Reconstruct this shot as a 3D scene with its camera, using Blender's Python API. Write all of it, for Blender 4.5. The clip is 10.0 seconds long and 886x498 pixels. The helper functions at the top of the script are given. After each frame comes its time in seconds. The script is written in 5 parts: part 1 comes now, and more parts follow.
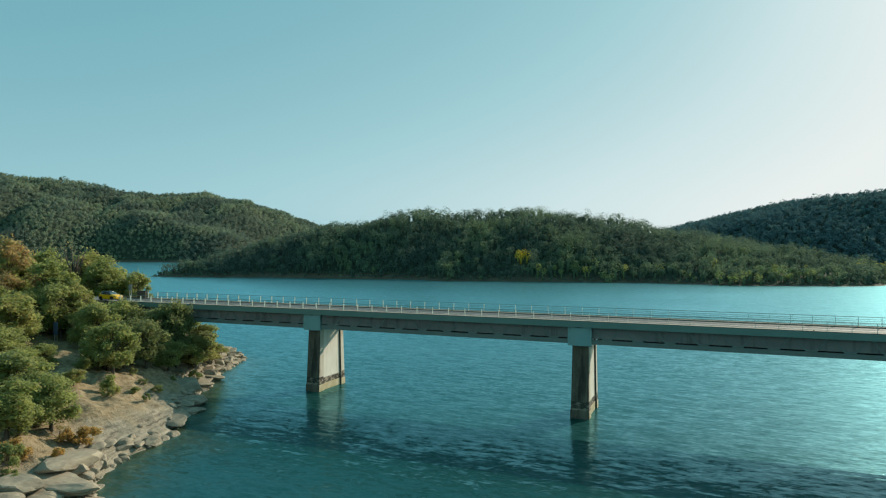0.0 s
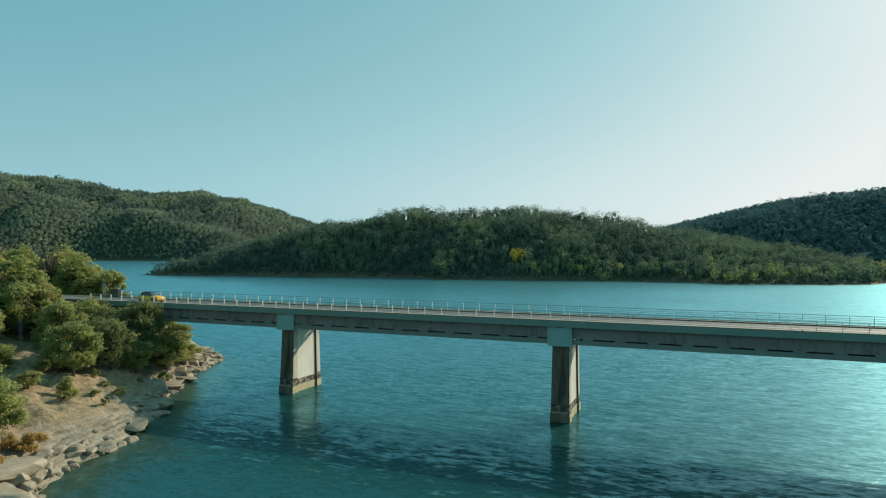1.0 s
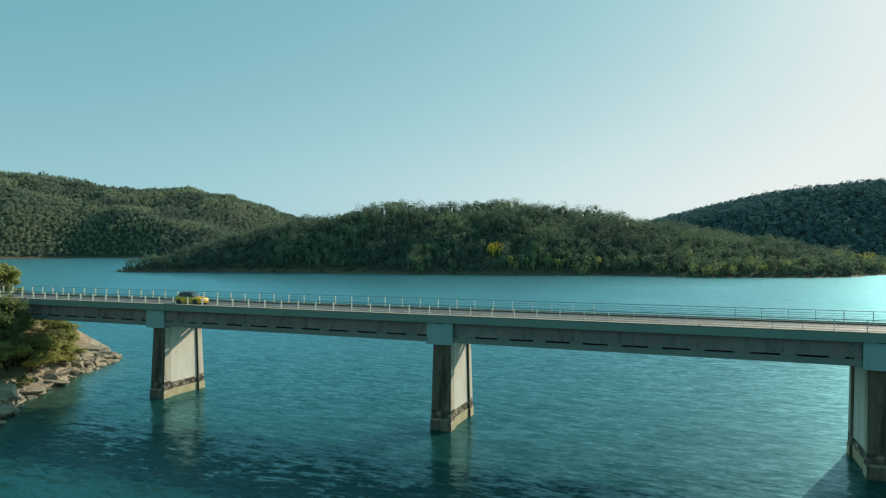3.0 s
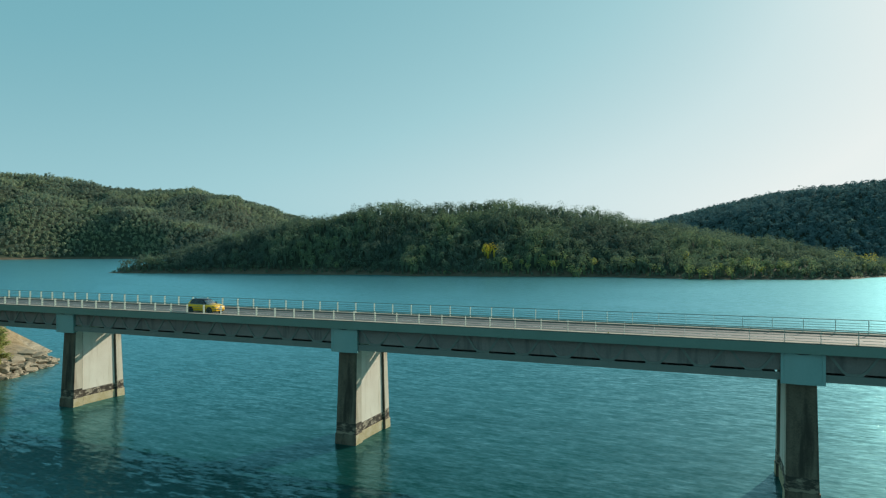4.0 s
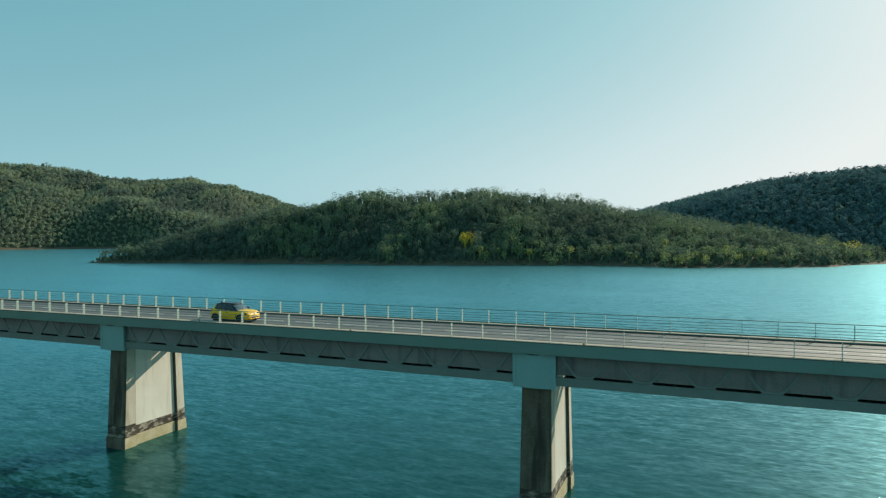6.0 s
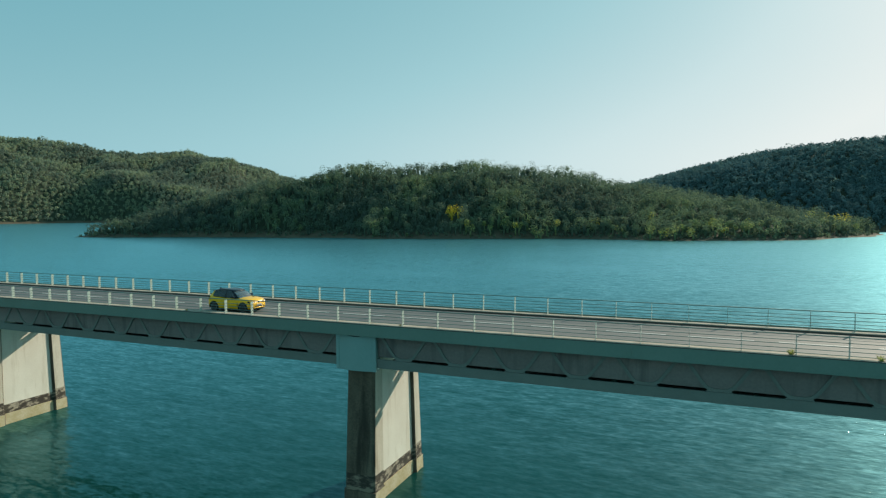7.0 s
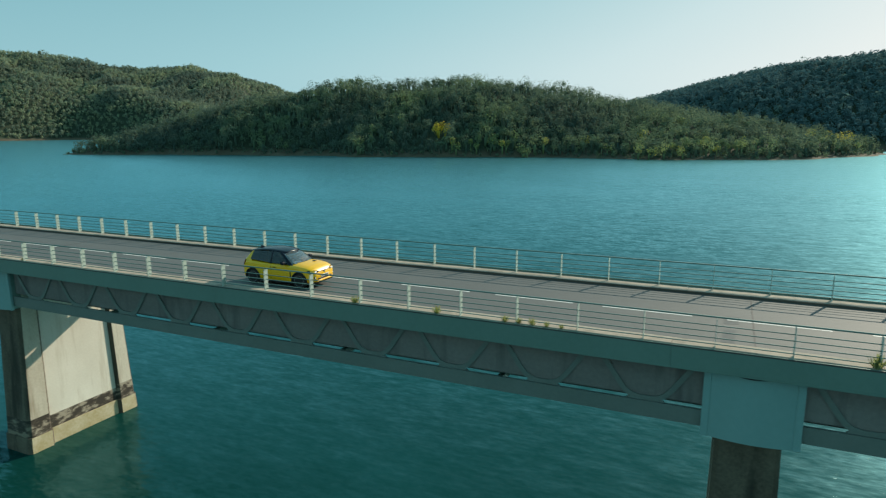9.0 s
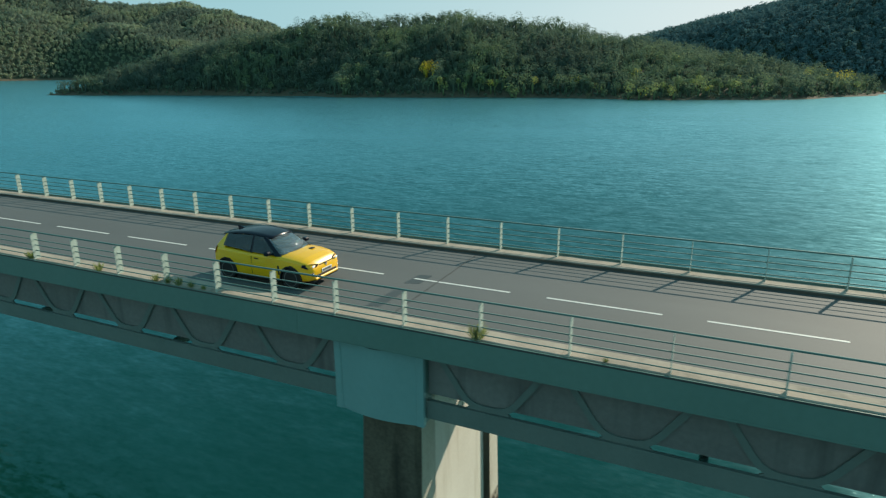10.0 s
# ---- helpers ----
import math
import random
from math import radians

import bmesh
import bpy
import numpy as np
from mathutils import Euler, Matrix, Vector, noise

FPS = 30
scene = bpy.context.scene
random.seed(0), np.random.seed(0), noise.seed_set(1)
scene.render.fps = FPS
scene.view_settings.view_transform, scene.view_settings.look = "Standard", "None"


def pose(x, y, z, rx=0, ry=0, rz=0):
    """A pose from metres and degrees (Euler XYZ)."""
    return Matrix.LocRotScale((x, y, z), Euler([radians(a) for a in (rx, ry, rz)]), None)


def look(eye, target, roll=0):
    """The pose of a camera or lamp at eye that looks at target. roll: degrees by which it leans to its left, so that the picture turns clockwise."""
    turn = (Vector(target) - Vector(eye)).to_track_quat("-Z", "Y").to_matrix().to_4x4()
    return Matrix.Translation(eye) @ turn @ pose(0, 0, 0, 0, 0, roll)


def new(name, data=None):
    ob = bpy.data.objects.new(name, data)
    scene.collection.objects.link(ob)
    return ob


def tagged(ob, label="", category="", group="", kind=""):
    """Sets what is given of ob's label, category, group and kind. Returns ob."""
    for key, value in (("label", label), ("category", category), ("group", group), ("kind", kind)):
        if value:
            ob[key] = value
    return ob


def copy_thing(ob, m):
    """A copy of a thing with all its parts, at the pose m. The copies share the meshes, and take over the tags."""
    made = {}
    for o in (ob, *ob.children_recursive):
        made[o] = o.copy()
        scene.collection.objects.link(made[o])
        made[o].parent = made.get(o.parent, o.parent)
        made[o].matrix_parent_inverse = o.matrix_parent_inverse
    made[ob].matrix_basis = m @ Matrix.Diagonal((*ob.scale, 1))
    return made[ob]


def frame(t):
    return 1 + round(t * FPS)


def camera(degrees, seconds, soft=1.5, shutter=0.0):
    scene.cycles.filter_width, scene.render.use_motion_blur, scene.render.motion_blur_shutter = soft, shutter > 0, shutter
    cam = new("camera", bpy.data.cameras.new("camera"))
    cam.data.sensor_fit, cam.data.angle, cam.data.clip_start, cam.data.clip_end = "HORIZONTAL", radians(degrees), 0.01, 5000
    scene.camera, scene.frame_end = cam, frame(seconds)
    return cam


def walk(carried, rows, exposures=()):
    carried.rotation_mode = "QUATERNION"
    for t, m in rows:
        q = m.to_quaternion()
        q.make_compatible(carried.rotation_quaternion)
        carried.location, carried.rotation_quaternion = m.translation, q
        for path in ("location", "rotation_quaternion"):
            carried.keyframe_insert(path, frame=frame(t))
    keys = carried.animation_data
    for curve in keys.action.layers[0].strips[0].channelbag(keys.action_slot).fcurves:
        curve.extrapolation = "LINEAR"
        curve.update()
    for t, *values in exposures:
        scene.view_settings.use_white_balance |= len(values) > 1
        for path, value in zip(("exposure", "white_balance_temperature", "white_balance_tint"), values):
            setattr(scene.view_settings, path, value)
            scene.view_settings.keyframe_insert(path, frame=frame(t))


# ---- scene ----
# ---------------------------------------------------------------- camera
cam = camera(70.4, 10.0, soft=1.2, shutter=0.14)
PATH = [
    (0, (-22.762, -75.039, 19.511), (-23.523, -73.189, 19.526), 0.2),
    (0.5, (-22.18, -73.247, 19.421), (-22.939, -71.396, 19.433), 0.1),
    (1, (-21.462, -71.085, 19.264), (-22.217, -69.233, 19.275), 0.2),
    (1.5, (-20.556, -68.573, 19.053), (-21.309, -66.72, 19.063), -0.0),
    (2, (-18.775, -65.608, 18.741), (-19.523, -63.753, 18.747), -0.1),
    (2.5, (-16.135, -62.178, 18.462), (-16.88, -60.322, 18.464), -0.1),
    (3, (-12.544, -58.373, 18.309), (-13.282, -56.514, 18.307), -0.1),
    (4.5, (-1.506, -47.456, 18.236), (-2.281, -45.612, 18.239), -0.1),
    (5, (2.465, -44.66, 18.226), (1.684, -42.819, 18.225), -0.2),
    (5.5, (6.726, -41.898, 18.192), (5.948, -40.056, 18.185), -0.2),
    (7, (21.351, -33.018, 18.4), (20.568, -31.181, 18.28), -0.4),
    (7.5, (25.414, -29.989, 18.421), (24.599, -28.17, 18.264), -0.4),
    (8, (29.313, -26.919, 18.38), (28.481, -25.113, 18.167), -0.3),
    (8.5, (33.194, -23.774, 18.342), (32.366, -21.976, 18.053), -0.4),
    (9, (37.793, -20.226, 18.255), (36.977, -18.44, 17.879), -0.3),
    (9.5, (42.465, -16.615, 18.12), (41.657, -14.841, 17.672), -0.5),
    (10, (47.141, -13.383, 18.028), (46.328, -11.642, 17.474), -0.4),
]
walk(cam, [(t, look(eye, target, roll)) for t, eye, target, roll in PATH], exposures=[(0.0, 0.0, 6500, 6), (10.0, 0.0, 6500, 6)])


# ---------------------------------------------------------------- light
SUN_AZ, SUN_EL = 23.5, 26.8          # degrees from +y towards +x, degrees up
world = bpy.data.worlds.new("world")
scene.world = world
world.use_nodes = True
wn = world.node_tree
wn.nodes.clear()
w_out = wn.nodes.new("ShaderNodeOutputWorld")
w_bg = wn.nodes.new("ShaderNodeBackground")
w_sky = wn.nodes.new("ShaderNodeTexSky")
w_sky.sky_type = "NISHITA"
w_sky.sun_disc = False
w_sky.sun_elevation = radians(SUN_EL)
w_sky.sun_rotation = radians(SUN_AZ)
w_sky.altitude = 150
w_sky.air_density = 1.4
w_sky.dust_density = 0.7
w_sky.ozone_density = 3.0
w_bg.inputs["Strength"].default_value = 0.10
# hazy teal air: the sky's brightness chooses between deep teal and pale haze
w_bw = wn.nodes.new("ShaderNodeRGBToBW")
w_fac = wn.nodes.new("ShaderNodeMath")
w_fac.operation = "MULTIPLY"
w_fac.inputs[1].default_value = 0.085
w_ramp = wn.nodes.new("ShaderNodeValToRGB")
for k in range(3):
    w_ramp.color_ramp.elements.new(0.5)
for k, (p_, c_) in enumerate(((0.10, (0.115, 0.335, 0.41)), (0.25, (0.20, 0.445, 0.525)), (0.45, (0.37, 0.61, 0.675)), (0.70, (0.62, 0.765, 0.80)), (1.0, (0.83, 0.87, 0.87)))):
    w_ramp.color_ramp.elements[k].position, w_ramp.color_ramp.elements[k].color = p_, (*c_, 1)
w_gain = wn.nodes.new("ShaderNodeVectorMath")
w_gain.operation = "SCALE"
w_gain.inputs["Scale"].default_value = 10.0
wn.links.new(w_sky.outputs[0], w_bw.inputs[0])
wn.links.new(w_bw.outputs[0], w_fac.inputs[0])
wn.links.new(w_fac.outputs[0], w_ramp.inputs[0])
wn.links.new(w_ramp.outputs[0], w_gain.inputs[0])
# the bright air round the sun
w_over = wn.nodes.new("ShaderNodeMath")
w_over.operation = "SUBTRACT"
w_over.use_clamp = False
w_over.inputs[1].default_value = 1.15
w_pos = wn.nodes.new("ShaderNodeMath")
w_pos.operation = "MAXIMUM"
w_pos.inputs[1].default_value = 0.0
w_halo = wn.nodes.new("ShaderNodeVectorMath")
w_halo.operation = "SCALE"
w_halo.inputs[0].default_value = (32.0, 31.0, 29.0)
w_sum = wn.nodes.new("ShaderNodeVectorMath")
wn.links.new(w_fac.outputs[0], w_over.inputs[0])
wn.links.new(w_over.outputs[0], w_pos.inputs[0])
wn.links.new(w_pos.outputs[0], w_halo.inputs["Scale"])
wn.links.new(w_gain.outputs[0], w_sum.inputs[0])
wn.links.new(w_halo.outputs[0], w_sum.inputs[1])
wn.links.new(w_sum.outputs[0], w_bg.inputs[0])
wn.links.new(w_bg.outputs[0], w_out.inputs[0])
sun_data = bpy.data.lights.new("sun", "SUN")
sun_data.energy = 4.6
sun_data.angle = radians(0.53)
sun_data.color = (1.0, 0.88, 0.70)
sun = new("sun", sun_data)
az, el = radians(SUN_AZ), radians(SUN_EL)
to_sun = Vector((math.sin(az) * math.cos(el), math.cos(az) * math.cos(el), math.sin(el)))
sun.matrix_world = look(to_sun * 300, (0, 0, 0))
scene.view_settings.exposure = 0.0


# ---------------------------------------------------------------- materials
def material(name):
    m = bpy.data.materials.new(name)
    m.use_nodes = True
    nt = m.node_tree
    return m, nt, nt.nodes["Principled BSDF"]


def tex_noise(nt, scale, detail=4.0, rough=0.55, stretch=(1, 1, 1), coords="Object"):
    tc = nt.nodes.new("ShaderNodeTexCoord")
    mp = nt.nodes.new("ShaderNodeMapping")
    mp.inputs["Scale"].default_value = stretch
    n = nt.nodes.new("ShaderNodeTexNoise")
    n.inputs["Scale"].default_value = scale
    n.inputs["Detail"].default_value = detail
    n.inputs["Roughness"].default_value = rough
    nt.links.new(tc.outputs[coords], mp.inputs[0])
    nt.links.new(mp.outputs[0], n.inputs["Vector"])
    return n.outputs["Fac"]


def ramp(nt, fac, stops):
    r = nt.nodes.new("ShaderNodeValToRGB")
    e = r.color_ramp.elements
    while len(e) < len(stops):
        e.new(0.5)
    for i, (p, c) in enumerate(stops):
        e[i].position = p
        e[i].color = (*c, 1) if len(c) == 3 else c
    nt.links.new(fac, r.inputs[0])
    return r.outputs[0]


def mix(nt, fac, a, b, mode="MIX"):
    n = nt.nodes.new("ShaderNodeMix")
    n.data_type = "RGBA"
    n.blend_type = mode
    if isinstance(fac, (int, float)):
        n.inputs[0].default_value = fac
    else:
        nt.links.new(fac, n.inputs[0])
    for k, v in ((6, a), (7, b)):
        if isinstance(v, tuple):
            n.inputs[k].default_value = (*v, 1)
        else:
            nt.links.new(v, n.inputs[k])
    return n.outputs[2]


def bump(nt, height, strength, distance, normal=None):
    b = nt.nodes.new("ShaderNodeBump")
    b.inputs["Strength"].default_value = strength
    b.inputs["Distance"].default_value = distance
    nt.links.new(height, b.inputs["Height"])
    if normal is not None:
        nt.links.new(normal, b.inputs["Normal"])
    return b.outputs[0]


def weathered(name, low, high, scale=1.2, rough=0.75, metal=0.0, fine=14.0, bump_d=0.01, stretch=(1, 1, 1), streak=None):
    """A surface that varies at two scales, with fine relief and, if asked, dark streaks that run down it."""
    m, nt, p = material(name)
    big = tex_noise(nt, scale, 5, 0.6, stretch)
    small = tex_noise(nt, fine, 4, 0.6)
    c = ramp(nt, big, [(0.3, low), (0.7, high)])
    c = mix(nt, 0.35, c, ramp(nt, small, [(0.3, low), (0.7, high)]))
    if streak:
        s = tex_noise(nt, 1.3, 4, 0.6, (1, 1, 0.12))
        f = ramp(nt, s, [(0.52, (0, 0, 0)), (0.68, (0.8, 0.8, 0.8))])
        c = mix(nt, f, c, streak)
    nt.links.new(c, p.inputs["Base Color"])
    p.inputs["Roughness"].default_value = rough
    p.inputs["Metallic"].default_value = metal
    nt.links.new(bump(nt, small, 0.5, bump_d), p.inputs["Normal"])
    return m


def plain(name, colour, rough=0.5, metal=0.0, coat=0.0):
    m, nt, p = material(name)
    n = tex_noise(nt, 9.0, 3)
    d = tuple(v * 0.86 for v in colour)
    nt.links.new(ramp(nt, n, [(0.35, d), (0.65, colour)]), p.inputs["Base Color"])
    p.inputs["Roughness"].default_value = rough
    p.inputs["Metallic"].default_value = metal
    p.inputs["Coat Weight"].default_value = coat
    p.inputs["Coat Roughness"].default_value = 0.05
    return m


def foliage_material(name, stops, through_share=0.35, glow=(0.26, 0.34, 0.12), sheen=0.3, gloss=0.1):
    """Leaves: the tint of the plant chooses the hue, small noise varies it; light passes through in part."""
    m, nt, p = material(name)
    at = nt.nodes.new("ShaderNodeAttribute")
    at.attribute_name = "tint"
    n = tex_noise(nt, 0.9, 3)
    add = nt.nodes.new("ShaderNodeMath")
    add.operation = "MULTIPLY_ADD"
    add.inputs[1].default_value = 0.25
    nt.links.new(n, add.inputs[0])
    sub = nt.nodes.new("ShaderNodeMath")
    sub.operation = "SUBTRACT"
    sub.inputs[1].default_value = 0.125
    nt.links.new(at.outputs["Fac"], sub.inputs[0])
    nt.links.new(sub.outputs[0], add.inputs[2])
    c = ramp(nt, add.outputs[0], stops)
    p.inputs["Roughness"].default_value = 0.5
    p.inputs["Specular IOR Level"].default_value = gloss
    # bluish sheen lightens backlit leaf edges in place of haze
    p.inputs["Sheen Weight"].default_value = sheen
    p.inputs["Sheen Roughness"].default_value = 0.5
    p.inputs["Sheen Tint"].default_value = (0.75, 0.95, 1.0, 1)
    nt.links.new(c, p.inputs["Base Color"])
    tr = nt.nodes.new("ShaderNodeBsdfTranslucent")
    nt.links.new(mix(nt, 0.5, c, glow), tr.inputs["Color"])
    mx = nt.nodes.new("ShaderNodeMixShader")
    mx.inputs[0].default_value = through_share
    nt.links.new(p.outputs[0], mx.inputs[1])
    nt.links.new(tr.outputs[0], mx.inputs[2])
    nt.links.new(mx.outputs[0], nt.nodes["Material Output"].inputs[0])
    return m


# dark stops are lifted and blued, so island haze sits in the leaf colour
LEAF_STOPS = [(0.0, (0.105, 0.158, 0.142)), (0.3, (0.155, 0.220, 0.162)), (0.55, (0.222, 0.298, 0.172)), (0.75, (0.37, 0.43, 0.17)), (0.83, (0.72, 0.60, 0.11)), (1.0, (1.0, 0.68, 0.04))]
# far hill leaves are paled and greyed to hold the distance haze
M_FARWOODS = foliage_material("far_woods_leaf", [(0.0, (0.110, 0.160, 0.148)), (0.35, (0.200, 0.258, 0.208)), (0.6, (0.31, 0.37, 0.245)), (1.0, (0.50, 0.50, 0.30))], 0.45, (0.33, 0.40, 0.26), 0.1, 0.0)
M_WOODS = foliage_material("woods_leaf", LEAF_STOPS, 0.45, (0.20, 0.265, 0.14), 0.12, 0.0)
# right hill leaves are blued and lifted in colour to stand for haze
M_HAZYWOODS = foliage_material("hazy_hill_leaf", [(0.0, (0.14, 0.24, 0.26)), (0.4, (0.18, 0.29, 0.285)), (1.0, (0.31, 0.42, 0.33))], 0.35, (0.10, 0.18, 0.17), 0.0, 0.0)
M_LEAF = foliage_material("leaf", [(0.0, (0.125, 0.145, 0.072)), (0.3, (0.245, 0.270, 0.105)), (0.55, (0.43, 0.44, 0.125)), (0.75, (0.52, 0.31, 0.16)), (1.0, (0.68, 0.36, 0.08))], 0.6, (0.36, 0.40, 0.14))
M_BARK = weathered("bark", (0.05, 0.04, 0.03), (0.16, 0.13, 0.10), 3.0, 0.9, fine=25, bump_d=0.03, stretch=(1, 1, 0.3))
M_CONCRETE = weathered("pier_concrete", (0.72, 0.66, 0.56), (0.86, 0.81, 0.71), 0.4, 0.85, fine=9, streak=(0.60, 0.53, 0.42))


def tidemark(name, dark, pale):
    """Concrete with a broken black tide stain."""
    m, nt, p = material(name)
    n = tex_noise(nt, 1.5, 6, 0.68, (0.7, 0.7, 1.6))
    c = ramp(nt, n, [(0.44, dark), (0.50, tuple(v * 2.2 for v in dark)), (0.56, pale)])
    nt.links.new(c, p.inputs["Base Color"])
    p.inputs["Roughness"].default_value = 0.85
    nt.links.new(bump(nt, n, 0.4, 0.02), p.inputs["Normal"])
    return m


M_TIDEMARK = tidemark("tidemark_concrete", (0.05, 0.04, 0.03), (0.40, 0.34, 0.26))
# nose tone holds stains and shade, side tone is paler as if sunlit
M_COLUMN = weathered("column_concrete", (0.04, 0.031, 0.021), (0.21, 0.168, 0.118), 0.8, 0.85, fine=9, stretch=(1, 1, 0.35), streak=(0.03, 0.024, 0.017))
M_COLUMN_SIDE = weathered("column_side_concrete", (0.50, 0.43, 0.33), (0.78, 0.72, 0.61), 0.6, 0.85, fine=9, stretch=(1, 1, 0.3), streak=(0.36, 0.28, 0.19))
M_WETLINE = tidemark("stained_concrete", (0.05, 0.04, 0.03), (0.26, 0.21, 0.15))
M_PALELINE = weathered("limed_concrete", (0.40, 0.30, 0.12), (0.66, 0.58, 0.42), 0.9, 0.85, fine=8)
M_KERB = weathered("kerb_concrete", (0.33, 0.27, 0.22), (0.50, 0.425, 0.35), 0.7, 0.9, fine=12, streak=(0.25, 0.22, 0.18))
M_KERBFACE = weathered("dark_kerb_face", (0.075, 0.062, 0.05), (0.15, 0.125, 0.10), 0.5, 0.9, fine=12, stretch=(0.3, 1, 1))
M_ASPHALT = weathered("asphalt", (0.097, 0.101, 0.102), (0.134, 0.138, 0.138), 0.35, 0.72, fine=30, bump_d=0.006, stretch=(0.25, 1, 1))
M_PATCH = weathered("smooth_asphalt", (0.045, 0.045, 0.044), (0.085, 0.085, 0.083), 1.0, 0.45, fine=30, bump_d=0.002)
M_SEAM_AND_SHADE = weathered("dark_asphalt_and_shade", (0.05, 0.05, 0.05), (0.085, 0.083, 0.08), 1.0, 0.7, fine=30, bump_d=0.004)
M_LINE = weathered("road_paint", (0.58, 0.57, 0.54), (0.78, 0.77, 0.74), 2.0, 0.6, fine=20)
M_GREEN = weathered("green_paint", (0.125, 0.215, 0.185), (0.165, 0.265, 0.23), 0.25, 0.5, fine=6, bump_d=0.002)
M_CAP = weathered("pale_green_paint", (0.20, 0.35, 0.34), (0.245, 0.41, 0.40), 0.35, 0.45, fine=5, bump_d=0.002)
M_PANEL = weathered("girder_web", (0.145, 0.133, 0.125), (0.265, 0.245, 0.225), 0.35, 0.7, fine=7, stretch=(0.4, 1, 1.4), streak=(0.10, 0.095, 0.09))
M_LATTICE = weathered("lattice_paint", (0.14, 0.172, 0.155), (0.19, 0.222, 0.20), 0.6, 0.55, fine=8)
M_RAIL = weathered("rail_paint", (0.10, 0.20, 0.185), (0.15, 0.27, 0.25), 1.5, 0.68, fine=12, bump_d=0.002)
M_POST = weathered("post_paint", (0.38, 0.47, 0.42), (0.53, 0.61, 0.55), 1.5, 0.7, fine=12, bump_d=0.002)
M_BLACK = plain("black_rubber", (0.018, 0.018, 0.02), 0.65)
M_ROCK = weathered("rock", (0.17, 0.138, 0.10), (0.46, 0.385, 0.285), 1.1, 0.9, fine=5, bump_d=0.08, stretch=(1, 1, 2.2), streak=(0.2, 0.18, 0.14))


# ---------------------------------------------------------------- mesh helpers
def part(name, bm, mat, parent, label="", smooth=False):
    """Links a bmesh as one mesh object under a thing or under a part."""
    me = bpy.data.meshes.new(name)
    bmesh.ops.recalc_face_normals(bm, faces=bm.faces)
    bm.to_mesh(me)
    bm.free()
    me.materials.append(mat)
    if smooth:
        me.polygons.foreach_set("use_smooth", [True] * len(me.polygons))
    ob = new(name, me)
    ob.parent = parent
    return tagged(ob, label)


def share(name, like, parent, m):
    """One more piece on the mesh of another."""
    ob = new(name, like.data)
    ob.parent = parent
    ob.matrix_basis = m
    return ob


def add_box(bm, x0, x1, y0, y1, z0, z1, bevel=0.0):
    r = bmesh.ops.create_cube(bm, size=1.0, matrix=Matrix.LocRotScale(((x0 + x1) / 2, (y0 + y1) / 2, (z0 + z1) / 2), None, (x1 - x0, y1 - y0, z1 - z0)))
    if bevel:
        es = {e for v in r["verts"] for e in v.link_edges}
        bmesh.ops.bevel(bm, geom=list(es), offset=bevel, segments=1, affect="EDGES")
    return bm


def box(x0, x1, y0, y1, z0, z1, bevel=0.0):
    return add_box(bmesh.new(), x0, x1, y0, y1, z0, z1, bevel)


def add_prism(bm, low, high):
    """A solid between two outlines with the same number of corners."""
    a = [bm.verts.new(p) for p in low]
    b = [bm.verts.new(p) for p in high]
    n = len(a)
    for i in range(n):
        bm.faces.new((a[i], a[(i + 1) % n], b[(i + 1) % n], b[i]))
    bm.faces.new(a[::-1])
    bm.faces.new(b)
    return bm


def add_tube(bm, points, radii, sides=7):
    """A tapered tube along points."""
    rings = []
    for i, p in enumerate(points):
        p = Vector(p)
        a, b = Vector(points[max(i - 1, 0)]), Vector(points[min(i + 1, len(points) - 1)])
        q = (b - a).normalized().to_track_quat("Z", "Y")
        rings.append([bm.verts.new(p + q @ Vector((radii[i] * math.cos(t), radii[i] * math.sin(t), 0))) for t in (2 * math.pi * k / sides for k in range(sides))])
    for a, b in zip(rings, rings[1:]):
        for k in range(sides):
            bm.faces.new((a[k], a[(k + 1) % sides], b[(k + 1) % sides], b[k]))
    bm.faces.new(rings[0][::-1])
    bm.faces.new(rings[-1])
    return bm


def thing(name, m=None, label="", category="", group="", kind=""):
    e = new(name)
    e.empty_display_size = 0.3
    if m is not None:
        e.matrix_basis = m
    return tagged(e, label, category, group, kind)


# ---------------------------------------------------------------- terrain
WATER = 0.0


def vnoise(x, y, seed=0):
    """Smooth value noise, about -1 to 1."""
    x, y = np.asarray(x, float), np.asarray(y, float)
    xi, yi = np.floor(x), np.floor(y)
    u, v = x - xi, y - yi
    u, v = u * u * (3 - 2 * u), v * v * (3 - 2 * v)

    def lattice(a, b):
        s = np.sin(a * 127.1 + b * 311.7 + seed * 74.7) * 43758.5453
        return (s - np.floor(s)) * 2 - 1
    return (lattice(xi, yi) * (1 - u) + lattice(xi + 1, yi) * u) * (1 - v) + (lattice(xi, yi + 1) * (1 - u) + lattice(xi + 1, yi + 1) * u) * v


def fbm(x, y, seed=0, octaves=4):
    return sum(vnoise(x * 2 ** k, y * 2 ** k, seed + k) * 0.5 ** k for k in range(octaves))


